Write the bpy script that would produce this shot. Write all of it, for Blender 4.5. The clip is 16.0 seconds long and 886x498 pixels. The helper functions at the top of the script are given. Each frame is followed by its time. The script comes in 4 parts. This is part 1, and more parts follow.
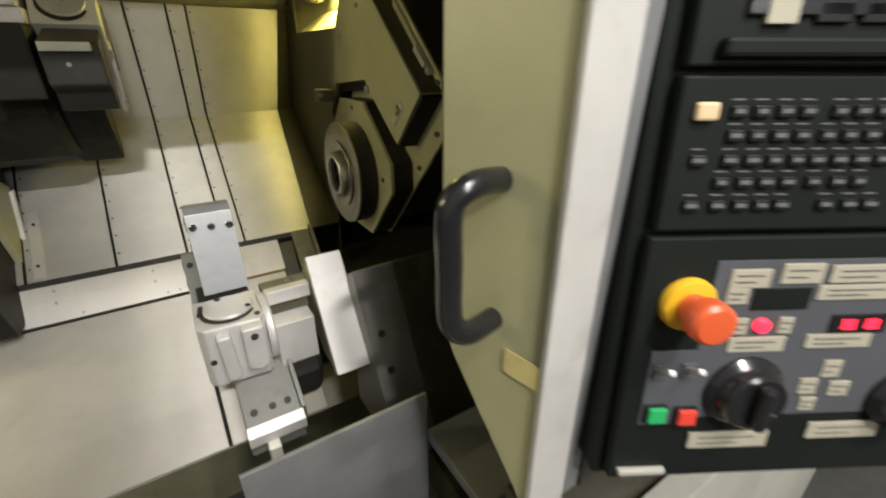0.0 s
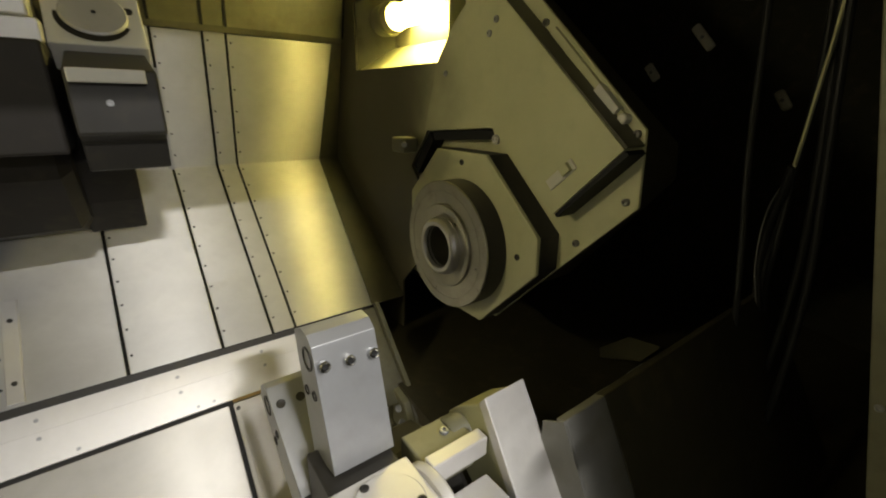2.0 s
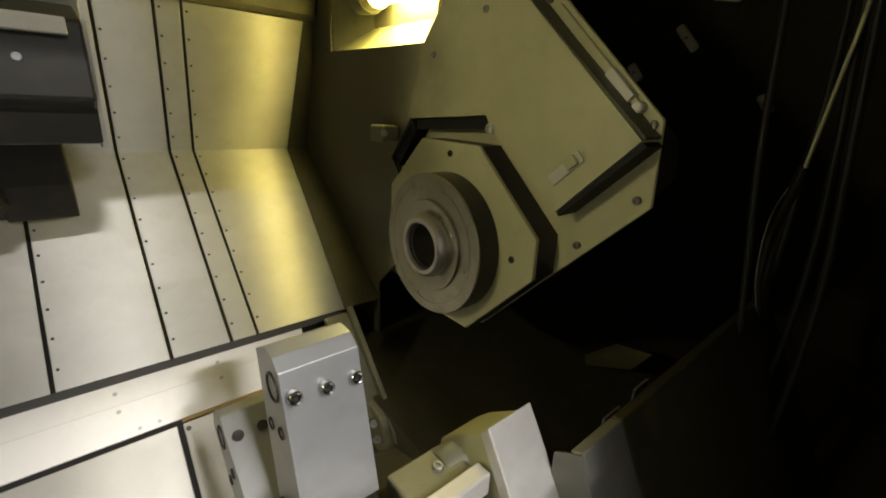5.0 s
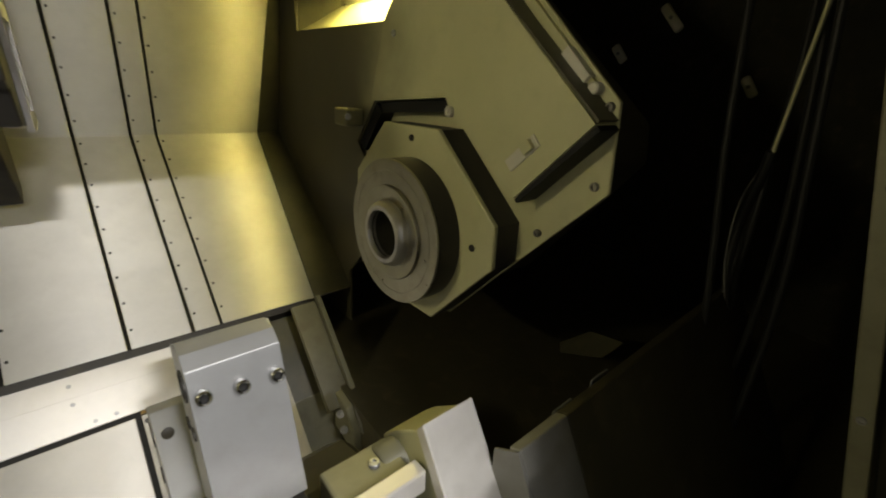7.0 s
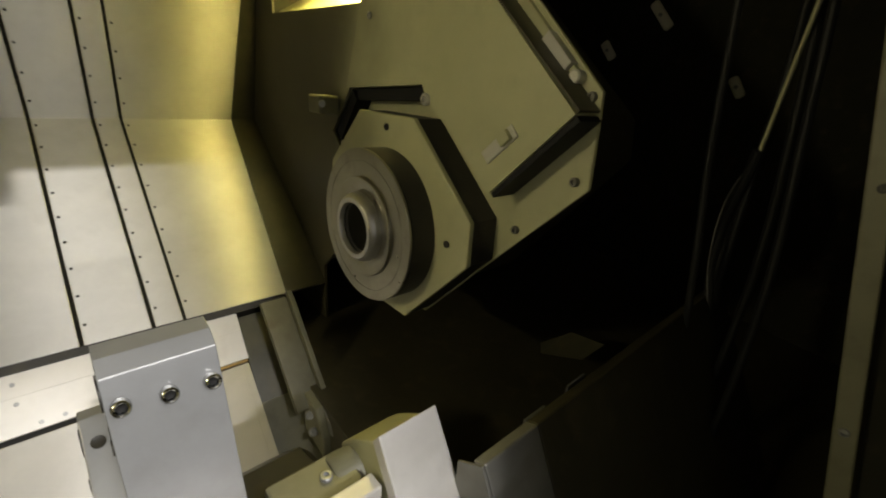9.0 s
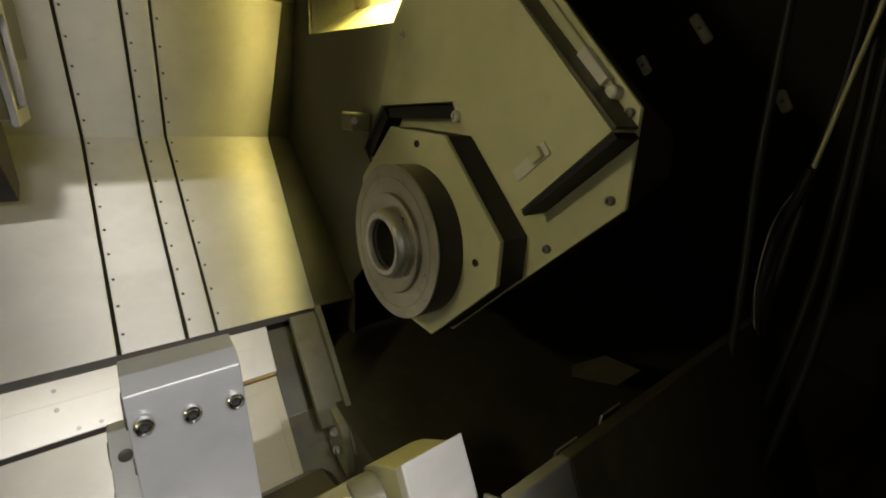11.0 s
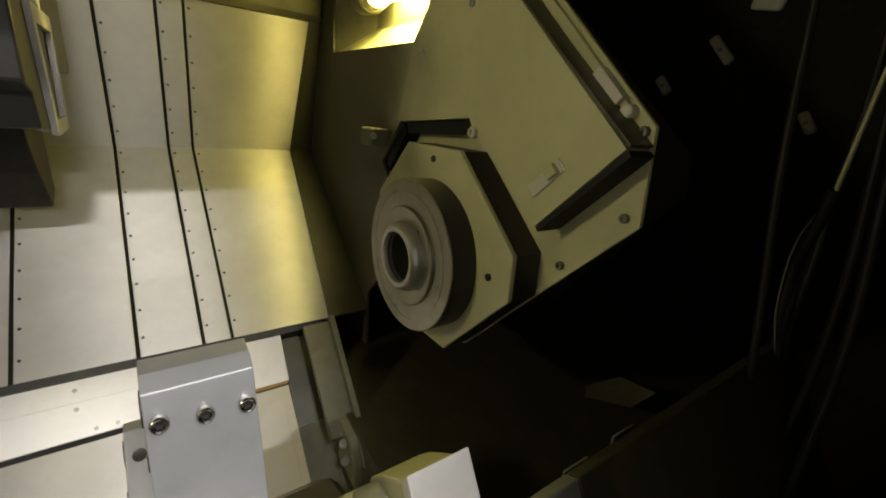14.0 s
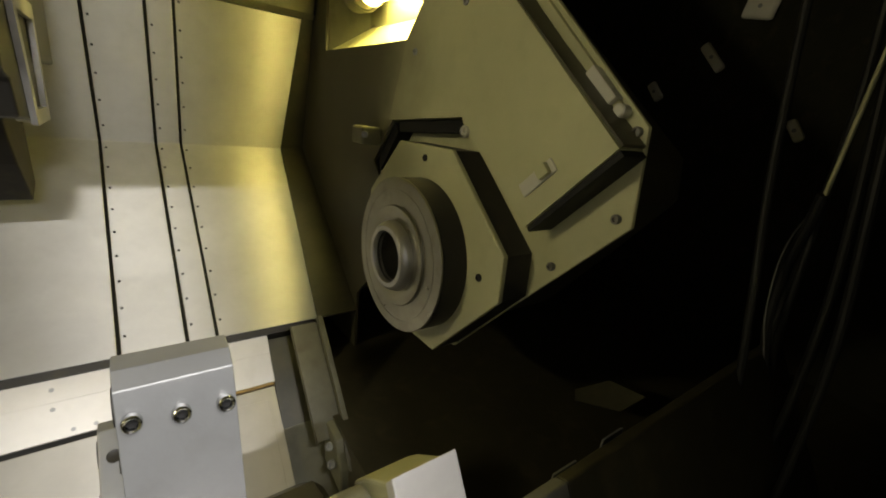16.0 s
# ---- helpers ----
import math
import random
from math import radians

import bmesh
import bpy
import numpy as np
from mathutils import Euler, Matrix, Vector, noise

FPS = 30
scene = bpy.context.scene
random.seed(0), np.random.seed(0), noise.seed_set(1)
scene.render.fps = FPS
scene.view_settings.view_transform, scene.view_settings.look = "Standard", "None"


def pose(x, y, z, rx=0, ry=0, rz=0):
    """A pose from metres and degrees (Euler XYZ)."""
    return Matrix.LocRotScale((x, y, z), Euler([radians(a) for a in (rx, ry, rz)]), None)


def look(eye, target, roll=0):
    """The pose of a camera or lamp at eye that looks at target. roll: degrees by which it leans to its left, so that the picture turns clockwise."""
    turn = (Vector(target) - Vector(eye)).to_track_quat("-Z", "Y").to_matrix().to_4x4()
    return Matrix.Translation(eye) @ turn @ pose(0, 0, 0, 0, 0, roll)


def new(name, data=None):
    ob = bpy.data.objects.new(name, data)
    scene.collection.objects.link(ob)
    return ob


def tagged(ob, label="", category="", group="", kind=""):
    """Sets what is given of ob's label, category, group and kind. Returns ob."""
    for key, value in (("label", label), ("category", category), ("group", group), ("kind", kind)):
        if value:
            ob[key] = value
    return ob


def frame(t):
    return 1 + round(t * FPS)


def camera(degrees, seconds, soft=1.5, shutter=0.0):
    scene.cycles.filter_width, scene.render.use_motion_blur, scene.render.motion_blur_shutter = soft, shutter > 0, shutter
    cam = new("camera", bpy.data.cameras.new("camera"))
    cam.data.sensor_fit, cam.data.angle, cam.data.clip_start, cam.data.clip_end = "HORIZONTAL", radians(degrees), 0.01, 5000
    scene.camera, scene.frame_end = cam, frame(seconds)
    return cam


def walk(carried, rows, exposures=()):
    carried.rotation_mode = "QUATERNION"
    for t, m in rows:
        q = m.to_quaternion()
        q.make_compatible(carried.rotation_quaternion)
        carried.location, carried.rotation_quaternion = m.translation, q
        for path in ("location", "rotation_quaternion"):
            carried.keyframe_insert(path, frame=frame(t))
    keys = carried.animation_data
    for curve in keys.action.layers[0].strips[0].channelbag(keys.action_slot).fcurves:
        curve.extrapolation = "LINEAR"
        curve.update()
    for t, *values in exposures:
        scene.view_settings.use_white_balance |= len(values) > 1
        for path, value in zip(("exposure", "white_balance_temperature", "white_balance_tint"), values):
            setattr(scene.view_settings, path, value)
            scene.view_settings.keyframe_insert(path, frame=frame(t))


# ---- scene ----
EXPO = 0.0
cam = camera(93.2, 16.0, 1.9, 0.5)
PATH = [
    (0, (-0.351, -1.092, 1.436), (0.629, 0.441, 0.605), 0.1),
    (0.5, (-0.382, -0.994, 1.433), (0.526, 0.613, 0.663), -0.3),
    (1, (-0.408, -0.88, 1.449), (0.412, 0.8, 0.737), -0.3),
    (1.5, (-0.439, -0.754, 1.439), (0.492, 0.887, 0.777), 0.2),
    (2, (-0.479, -0.66, 1.43), (0.653, 0.851, 0.769), 0.9),
    (2.5, (-0.494, -0.618, 1.421), (0.705, 0.834, 0.747), 1.3),
    (3, (-0.495, -0.602, 1.421), (0.756, 0.797, 0.733), 1.7),
    (3.5, (-0.479, -0.59, 1.418), (0.808, 0.78, 0.733), 2.4),
    (4, (-0.464, -0.577, 1.412), (0.804, 0.816, 0.74), 2.3),
    (6.5, (-0.43, -0.582, 1.398), (0.805, 0.846, 0.736), 4.0),
    (7, (-0.393, -0.601, 1.403), (0.856, 0.784, 0.68), 3.3),
    (7.5, (-0.375, -0.611, 1.402), (0.942, 0.716, 0.691), 4.3),
    (8, (-0.366, -0.607, 1.396), (0.947, 0.689, 0.625), 3.6),
    (8.5, (-0.362, -0.604, 1.394), (0.961, 0.691, 0.637), 5.1),
    (9, (-0.353, -0.593, 1.391), (0.932, 0.752, 0.657), 5.0),
    (9.5, (-0.355, -0.585, 1.391), (0.857, 0.846, 0.695), 4.9),
    (12, (-0.338, -0.583, 1.392), (0.85, 0.885, 0.734), 4.3),
    (12.5, (-0.339, -0.584, 1.389), (0.861, 0.89, 0.768), 4.9),
    (13, (-0.34, -0.584, 1.39), (0.85, 0.904, 0.781), 5.1),
    (13.5, (-0.345, -0.588, 1.39), (0.814, 0.923, 0.78), 5.1),
    (14, (-0.345, -0.59, 1.391), (0.797, 0.932, 0.775), 5.1),
    (14.5, (-0.345, -0.589, 1.388), (0.794, 0.936, 0.773), 5.2),
    (15, (-0.341, -0.588, 1.387), (0.81, 0.927, 0.77), 5.4),
    (15.5, (-0.337, -0.587, 1.386), (0.838, 0.915, 0.784), 5.9),
    (16, (-0.339, -0.587, 1.383), (0.836, 0.918, 0.787), 6.2),
]

walk(cam, [(t, look(eye, target, roll)) for t, eye, target, roll in PATH], [(0.0, EXPO), (16.0, EXPO)])

# ---- light ----
world = bpy.data.worlds.new("workshop")
scene.world = world
world.use_nodes = True
world.node_tree.nodes["Background"].inputs["Color"].default_value = (1.0, 0.965, 0.89, 1)
world.node_tree.nodes["Background"].inputs["Strength"].default_value = 0.30


def area(name, loc, target, sx, sy, watts, colour):
    d = bpy.data.lights.new(name, "AREA")
    d.shape, d.size, d.size_y, d.energy, d.color = "RECTANGLE", sx, sy, watts, colour
    ob = new(name, d)
    ob.matrix_world = look(loc, target)
    return ob


area("workshop_tube_light", (-0.36, -2.6, 2.70), (-0.4, 0.3, 1.0), 0.20, 0.025, 38, (1.0, 0.965, 0.93))
area("workshop_tube_light", (-0.32, -1.8, 2.75), (-0.3, -0.2, 0.8), 0.30, 0.06, 13, (1.0, 0.965, 0.93))
area("workshop_tube_light", (0.05, -1.8, 2.66), (-0.4, -0.1, 0.8), 0.12, 0.05, 17, (1.0, 0.965, 0.93))
area("workshop_tube_light", (0.0, -7.0, 3.10), (-0.5, 0.2, 1.5), 1.2, 0.10, 60, (1.0, 0.975, 0.95))

# ---- materials ----


def mat(name, colour, rough=0.5, metal=0.0, vary=0.12, grain=120, bump=0.15, stretch=(1, 1, 1), dirt=0.0, emit=None, coat=0.0, brushed=0.0, spec=0.5):
    m = bpy.data.materials.new(name)
    m.use_nodes = True
    nt = m.node_tree
    b = nt.nodes["Principled BSDF"]
    b.inputs["Metallic"].default_value = metal
    b.inputs["Coat Weight"].default_value = coat
    b.inputs["Specular IOR Level"].default_value = spec
    tc = nt.nodes.new("ShaderNodeTexCoord")
    mp = nt.nodes.new("ShaderNodeMapping")
    mp.inputs["Scale"].default_value = stretch
    nt.links.new(tc.outputs["Object"], mp.inputs["Vector"])
    fine = nt.nodes.new("ShaderNodeTexNoise")
    fine.inputs["Scale"].default_value, fine.inputs["Detail"].default_value = grain, 5
    nt.links.new(mp.outputs["Vector"], fine.inputs["Vector"])
    big = nt.nodes.new("ShaderNodeTexNoise")
    big.inputs["Scale"].default_value, big.inputs["Detail"].default_value, big.inputs["Roughness"].default_value = 7, 6, 0.65
    nt.links.new(tc.outputs["Object"], big.inputs["Vector"])
    ramp = nt.nodes.new("ShaderNodeMapRange")
    ramp.inputs["From Min"].default_value, ramp.inputs["From Max"].default_value = 0.3, 0.7
    ramp.inputs["To Min"].default_value, ramp.inputs["To Max"].default_value = 1 - vary, 1 + vary
    nt.links.new(big.outputs["Fac"], ramp.inputs["Value"])
    mul = nt.nodes.new("ShaderNodeMix")
    mul.data_type, mul.blend_type = "RGBA", "MULTIPLY"
    mul.inputs["Factor"].default_value = 1
    mul.inputs["A"].default_value = (*colour, 1)
    nt.links.new(ramp.outputs["Result"], mul.inputs["B"])
    out = mul.outputs["Result"]
    if dirt:
        spots = nt.nodes.new("ShaderNodeTexNoise")
        spots.inputs["Scale"].default_value, spots.inputs["Detail"].default_value = 26, 8
        nt.links.new(tc.outputs["Object"], spots.inputs["Vector"])
        thr = nt.nodes.new("ShaderNodeMapRange")
        thr.inputs["From Min"].default_value, thr.inputs["From Max"].default_value = 0.54, 0.72
        thr.inputs["To Max"].default_value = dirt
        nt.links.new(spots.outputs["Fac"], thr.inputs["Value"])
        stain = nt.nodes.new("ShaderNodeMix")
        stain.data_type = "RGBA"
        nt.links.new(thr.outputs["Result"], stain.inputs["Factor"])
        nt.links.new(out, stain.inputs["A"])
        stain.inputs["B"].default_value = (0.09, 0.075, 0.04, 1)
        out = stain.outputs["Result"]
    nt.links.new(out, b.inputs["Base Color"])
    rr = nt.nodes.new("ShaderNodeMapRange")
    rr.inputs["To Min"].default_value, rr.inputs["To Max"].default_value = max(0.03, rough - 0.1), min(1, rough + 0.1)
    nt.links.new(big.outputs["Fac"], rr.inputs["Value"])
    nt.links.new(rr.outputs["Result"], b.inputs["Roughness"])
    bp = nt.nodes.new("ShaderNodeBump")
    bp.inputs["Strength"].default_value, bp.inputs["Distance"].default_value = bump, 0.0006
    nt.links.new(fine.outputs["Fac"], bp.inputs["Height"])
    nt.links.new(bp.outputs["Normal"], b.inputs["Normal"])
    if brushed:
        b.inputs["Anisotropic"].default_value = brushed
        tg = nt.nodes.new("ShaderNodeTangent")
        tg.direction_type, tg.axis = "RADIAL", "X"
        nt.links.new(tg.outputs["Tangent"], b.inputs["Tangent"])
    if emit:
        b.inputs["Emission Color"].default_value = (*emit[0], 1)
        b.inputs["Emission Strength"].default_value = emit[1]
    return m


STAINLESS = mat("brushed_stainless", (0.60, 0.59, 0.56), 0.51, 0.66, 0.10, 160, 0.04, (1, 12, 12), 0.05, brushed=0.95)
RAILSTEEL = mat("rail_steel", (0.58, 0.565, 0.54), 0.45, 0.35, 0.08, 160, 0.12, (0.2, 3, 3), 0.06)
OLIVE = mat("olive_paint", (0.435, 0.428, 0.25), 0.42, 0.0, 0.07, 260, 0.12, (1, 1, 1), 0.08)
OLIVE_DARK = mat("dark_olive_paint_and_shade", (0.16, 0.155, 0.10), 0.45, 0.0, 0.18, 160, 0.2, (1, 1, 1), 0.4)
DOORWHITE = mat("worn_white_paint", (0.47, 0.46, 0.43), 0.5, 0.0, 0.1, 200, 0.15, (1, 1, 1), 0.2)
CREAM = mat("cream_paint", (0.72, 0.70, 0.62), 0.45, 0.0, 0.06, 200, 0.12, (1, 1, 1), 0.1)
DIRTYSTEEL = mat("coolant_filmed_stainless", (0.44, 0.425, 0.39), 0.46, 0.45, 0.09, 160, 0.06, (1, 12, 12), 0.06, brushed=0.85)
STAINSHADE = mat("stained_and_shaded_sheet", (0.128, 0.121, 0.074), 0.5, 0.0, 0.3, 120, 0.2, (1, 1, 1), 0.5)
GROUND = mat("ground_steel", (0.60, 0.585, 0.56), 0.42, 0.35, 0.1, 260, 0.15, (3, 1, 1), 0.1)
GREYSTEEL = mat("grey_phosphated_steel", (0.31, 0.315, 0.32), 0.42, 0.55, 0.12, 260, 0.15, (1, 1, 1), 0.12)
DULLSTEEL = mat("dull_oily_steel", (0.17, 0.168, 0.15), 0.45, 0.3, 0.2, 200, 0.2, (1, 1, 1), 0.3)
CHROME = mat("bright_screw_steel", (0.55, 0.55, 0.54), 0.2, 1.0, 0.1, 200, 0.05)
GREYDARK = mat("dark_grey_steel", (0.055, 0.053, 0.049), 0.42, 0.3, 0.18, 220, 0.15, (1, 1, 1), 0.15)
TURNED = mat("turned_steel", (0.50, 0.49, 0.47), 0.34, 0.85, 0.14, 220, 0.1, (1, 1, 1), 0.12, brushed=0.6)
SPINDLE = mat("oil_filmed_turned_steel", (0.36, 0.345, 0.28), 0.30, 0.92, 0.16, 300, 0.12, (1, 1, 1), 0.25, brushed=0.6)
BLACKSTEEL = mat("black_oxide_steel", (0.032, 0.030, 0.026), 0.45, 0.2, 0.25, 200, 0.2, (1, 1, 1), 0.2, spec=0.35)
TURRETBLACK = mat("oily_black_casting", (0.017, 0.0145, 0.0115), 0.6, 0.0, 0.35, 120, 0.3, (1, 1, 1), 0.2, spec=0.3)
RUBBER = mat("black_rubber", (0.006, 0.006, 0.0055), 0.6, 0.0, 0.2, 200, 0.2, spec=0.3)
GRIMESHADE = mat("grimy_and_shaded_olive", (0.062, 0.058, 0.033), 0.45, 0.0, 0.3, 120, 0.2, (1, 1, 1), 0.4)
MATTDARK = mat("matt_dark_sheet", (0.019, 0.018, 0.0115), 0.75, 0.0, 0.3, 90, 0.3, (1, 1, 1), 0.2, spec=0.15)
DARKPIT = mat("oily_and_shaded_dark_sheet", (0.046, 0.041, 0.023), 0.5, 0.1, 0.3, 90, 0.3, (1, 1, 1), 0.5)
PANELGREEN = mat("dark_green_console_paint", (0.0085, 0.0112, 0.0093), 0.6, 0.0, 0.12, 300, 0.15, spec=0.15)
PANELGREY = mat("grey_overlay_film", (0.080, 0.083, 0.092), 0.5, 0.0, 0.08, 300, 0.1, spec=0.2)
KEYBLACK = mat("black_keycap", (0.006, 0.007, 0.0065), 0.45, 0, 0.1, spec=0.3)
LEGEND = mat("pale_legend_print", (0.11, 0.115, 0.11), 0.6, 0, 0.1)
BEIGE = mat("beige_keycap", (0.66, 0.48, 0.28), 0.5, 0, 0.05)
IVORY = mat("ivory_label", (0.38, 0.355, 0.27), 0.5, 0, 0.08)
YELLOW = mat("yellow_plastic", (0.72, 0.42, 0.02), 0.4, 0, 0.05)
ORANGERED = mat("orange_red_plastic", (0.62, 0.10, 0.03), 0.35, 0, 0.05)
GREENLAMP = mat("green_button", (0.02, 0.33, 0.10), 0.35, 0, 0.05, emit=((0.02, 0.5, 0.12), 0.15))
REDLAMP = mat("red_button", (0.6, 0.05, 0.03), 0.35, 0, 0.05, emit=((0.7, 0.05, 0.03), 0.2))
REDLED = mat("lit_red_led", (0.5, 0.01, 0.02), 0.3, 0, 0.02, emit=((1.0, 0.02, 0.05), 3.0))
BLACKGLOSS = mat("black_gloss_plastic", (0.012, 0.012, 0.013), 0.22, 0, 0.1, coat=0.3)
TUBE = mat("glowing_lamp_tube", (1, 0.9, 0.6), 0.3, 0, 0.01, emit=((1.0, 0.83, 0.23), 78))
TUBE_SOFT = mat("glowing_lamp_tube_soft", (1, 0.9, 0.7), 0.3, 0, 0.01, emit=((1.0, 0.885, 0.56), 236))
GLASSCOLLAR = mat("lamp_collar", (0.5, 0.45, 0.3), 0.25, 0.4, 0.05)
BRASS = mat("amber_sealant", (0.30, 0.20, 0.08), 0.5, 0.2, 0.1)
CONCRETE = mat("workshop_concrete", (0.10, 0.096, 0.088), 0.8, 0, 0.2, 40, 0.4)
LABELSILVER = mat("silver_label", (0.55, 0.54, 0.48), 0.4, 0.3, 0.05)
TAPE = mat("yellowed_tape", (0.66, 0.57, 0.25), 0.5, 0, 0.12, dirt=0.3)



def shade_fade(name, clean, film):
    """Olive paint darkening to the film colour towards the back: painted shade, ragged by noise."""
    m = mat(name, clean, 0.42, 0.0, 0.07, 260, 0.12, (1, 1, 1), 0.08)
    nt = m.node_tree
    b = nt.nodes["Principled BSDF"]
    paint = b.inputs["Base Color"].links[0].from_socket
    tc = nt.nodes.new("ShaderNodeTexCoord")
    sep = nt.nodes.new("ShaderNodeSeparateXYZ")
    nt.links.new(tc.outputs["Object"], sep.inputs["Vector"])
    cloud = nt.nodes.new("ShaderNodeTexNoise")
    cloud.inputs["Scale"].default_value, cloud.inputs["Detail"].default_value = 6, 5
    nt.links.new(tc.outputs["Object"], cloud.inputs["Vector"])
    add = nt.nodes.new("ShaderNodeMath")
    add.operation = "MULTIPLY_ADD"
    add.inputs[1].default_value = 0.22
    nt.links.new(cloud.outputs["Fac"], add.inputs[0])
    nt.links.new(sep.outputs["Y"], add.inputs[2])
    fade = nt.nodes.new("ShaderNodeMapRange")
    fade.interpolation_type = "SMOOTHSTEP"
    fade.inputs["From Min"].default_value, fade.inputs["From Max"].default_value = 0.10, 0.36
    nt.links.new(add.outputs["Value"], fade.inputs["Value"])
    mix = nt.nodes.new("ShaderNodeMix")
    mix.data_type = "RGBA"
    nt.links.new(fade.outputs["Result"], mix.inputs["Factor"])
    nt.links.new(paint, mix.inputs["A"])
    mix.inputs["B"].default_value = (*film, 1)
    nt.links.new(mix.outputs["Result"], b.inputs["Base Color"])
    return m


SHADEFADE = shade_fade("shade_faded_olive_paint", (0.435, 0.428, 0.25), (0.075, 0.068, 0.040))

# ---- builders ----
ORIGIN = {}


def thing(name, label, category, at, group="", kind=""):
    ob = new(name)
    ob.empty_display_size = 0.02
    ob.location = at
    ORIGIN[ob.name] = Vector(at)
    return tagged(ob, label, category, group, kind)


def link(name, bm, material, parent=None, label="", category="", group="", kind="", smooth=False):
    bmesh.ops.recalc_face_normals(bm, faces=bm.faces)
    if parent is not None:
        org = ORIGIN[parent.name]
        bmesh.ops.translate(bm, verts=bm.verts, vec=-org)
    me = bpy.data.meshes.new(name)
    bm.to_mesh(me)
    bm.free()
    me.materials.append(material)
    if smooth:
        me.shade_smooth()
        me.set_sharp_from_angle(angle=radians(35))
    ob = new(name, me)
    if parent is not None:
        ob.parent = parent
        ORIGIN[ob.name] = ORIGIN[parent.name]
    return tagged(ob, label, category, group, kind)


def part(name, bm, material, parent, label="", smooth=False):
    return link(name, bm, material, parent, label, smooth=smooth)


def soften(bm, size, seg=2):
    if size:
        edges = [e for e in bm.edges if e.is_manifold and e.calc_face_angle(0) > 0.3]
        bmesh.ops.bevel(bm, geom=edges, offset=size, segments=seg, profile=0.5, affect="EDGES", clamp_overlap=True)
    return bm


def box(x0, x1, y0, y1, z0, z1, bevel=0.002):
    bm = bmesh.new()
    bmesh.ops.create_cube(bm, size=1)
    for v in bm.verts:
        v.co = Vector((x0 + (v.co.x + 0.5) * (x1 - x0), y0 + (v.co.y + 0.5) * (y1 - y0), z0 + (v.co.z + 0.5) * (z1 - z0)))
    return soften(bm, bevel)


def prism(outline, a, b, bevel=0.002, axis="x"):
    """An outline of (u, v) pairs pushed from a to b along an axis: (y, z) along x, (x, z) along y, (x, y) along z."""
    bm = bmesh.new()
    put = {"x": lambda u, v, w: (w, u, v), "y": lambda u, v, w: (u, w, v), "z": lambda u, v, w: (u, v, w)}[axis]
    lo = [bm.verts.new(put(u, v, a)) for u, v in outline]
    hi = [bm.verts.new(put(u, v, b)) for u, v in outline]
    bm.faces.new(lo)
    bm.faces.new(hi[::-1])
    n = len(lo)
    for i in range(n):
        bm.faces.new((lo[i], hi[i], hi[(i + 1) % n], lo[(i + 1) % n]))
    bmesh.ops.recalc_face_normals(bm, faces=bm.faces)
    return soften(bm, bevel)


def lathe(profile, matrix, seg=48):
    """Turns (radius, along) pairs about the local z axis of a pose."""
    bm = bmesh.new()
    rings = []
    for r, h in profile:
        if r < 1e-6:
            rings.append([bm.verts.new((0, 0, h))])
        else:
            rings.append([bm.verts.new((r * math.cos(2 * math.pi * i / seg), r * math.sin(2 * math.pi * i / seg), h)) for i in range(seg)])
    for p, q in zip(rings, rings[1:]):
        for i in range(seg):
            j = (i + 1) % seg
            if len(p) == 1 and len(q) == 1:
                continue
            if len(p) == 1:
                bm.faces.new((p[0], q[j], q[i]))
            elif len(q) == 1:
                bm.faces.new((p[i], p[j], q[0]))
            else:
                bm.faces.new((p[i], p[j], q[j], q[i]))
    bmesh.ops.transform(bm, matrix=matrix, verts=bm.verts)
    return bm


def frame_at(origin, normal, up=(0, 0, 1)):
    """A pose whose z axis is the normal and whose y axis lies along up."""
    z = Vector(normal).normalized()
    x = Vector(up).cross(z)
    if x.length < 1e-4:
        x = Vector((1, 0, 0))
    x.normalize()
    y = z.cross(x)
    m = Matrix((x, y, z)).transposed().to_4x4()
    m.translation = origin
    return m


def pipe(points, radius, seg=10):
    """A round hose along a smooth line through points."""
    pts = [Vector(p) for p in points]
    line = []
    for i in range(len(pts) - 1):
        p0, p1, p2, p3 = pts[max(i - 1, 0)], pts[i], pts[i + 1], pts[min(i + 2, len(pts) - 1)]
        for k in range(6):
            t = k / 6
            line.append(0.5 * (2 * p1 + (p2 - p0) * t + (2 * p0 - 5 * p1 + 4 * p2 - p3) * t * t + (3 * p1 - p0 - 3 * p2 + p3) * t ** 3))
    line.append(pts[-1])
    bm = bmesh.new()
    rings = []
    for i, p in enumerate(line):
        d = (line[min(i + 1, len(line) - 1)] - line[max(i - 1, 0)]).normalized()
        side = d.cross(Vector((0.3, 0.9, 0.1))).normalized()
        up = side.cross(d)
        rings.append([bm.verts.new(p + radius * (math.cos(2 * math.pi * k / seg) * side + math.sin(2 * math.pi * k / seg) * up)) for k in range(seg)])
    for p, q in zip(rings, rings[1:]):
        for k in range(seg):
            bm.faces.new((p[k], p[(k + 1) % seg], q[(k + 1) % seg], q[k]))
    bm.faces.new(rings[0])
    bm.faces.new(rings[-1][::-1])
    return bm


def local_box(m, sx, sy, sz, bevel=0.001, lift=0.0):
    """A box on the plane of a pose: centred in its x and y, standing up along its z."""
    bm = box(-sx / 2, sx / 2, -sy / 2, sy / 2, lift, lift + sz, bevel)
    bmesh.ops.transform(bm, matrix=m, verts=bm.verts)
    return bm


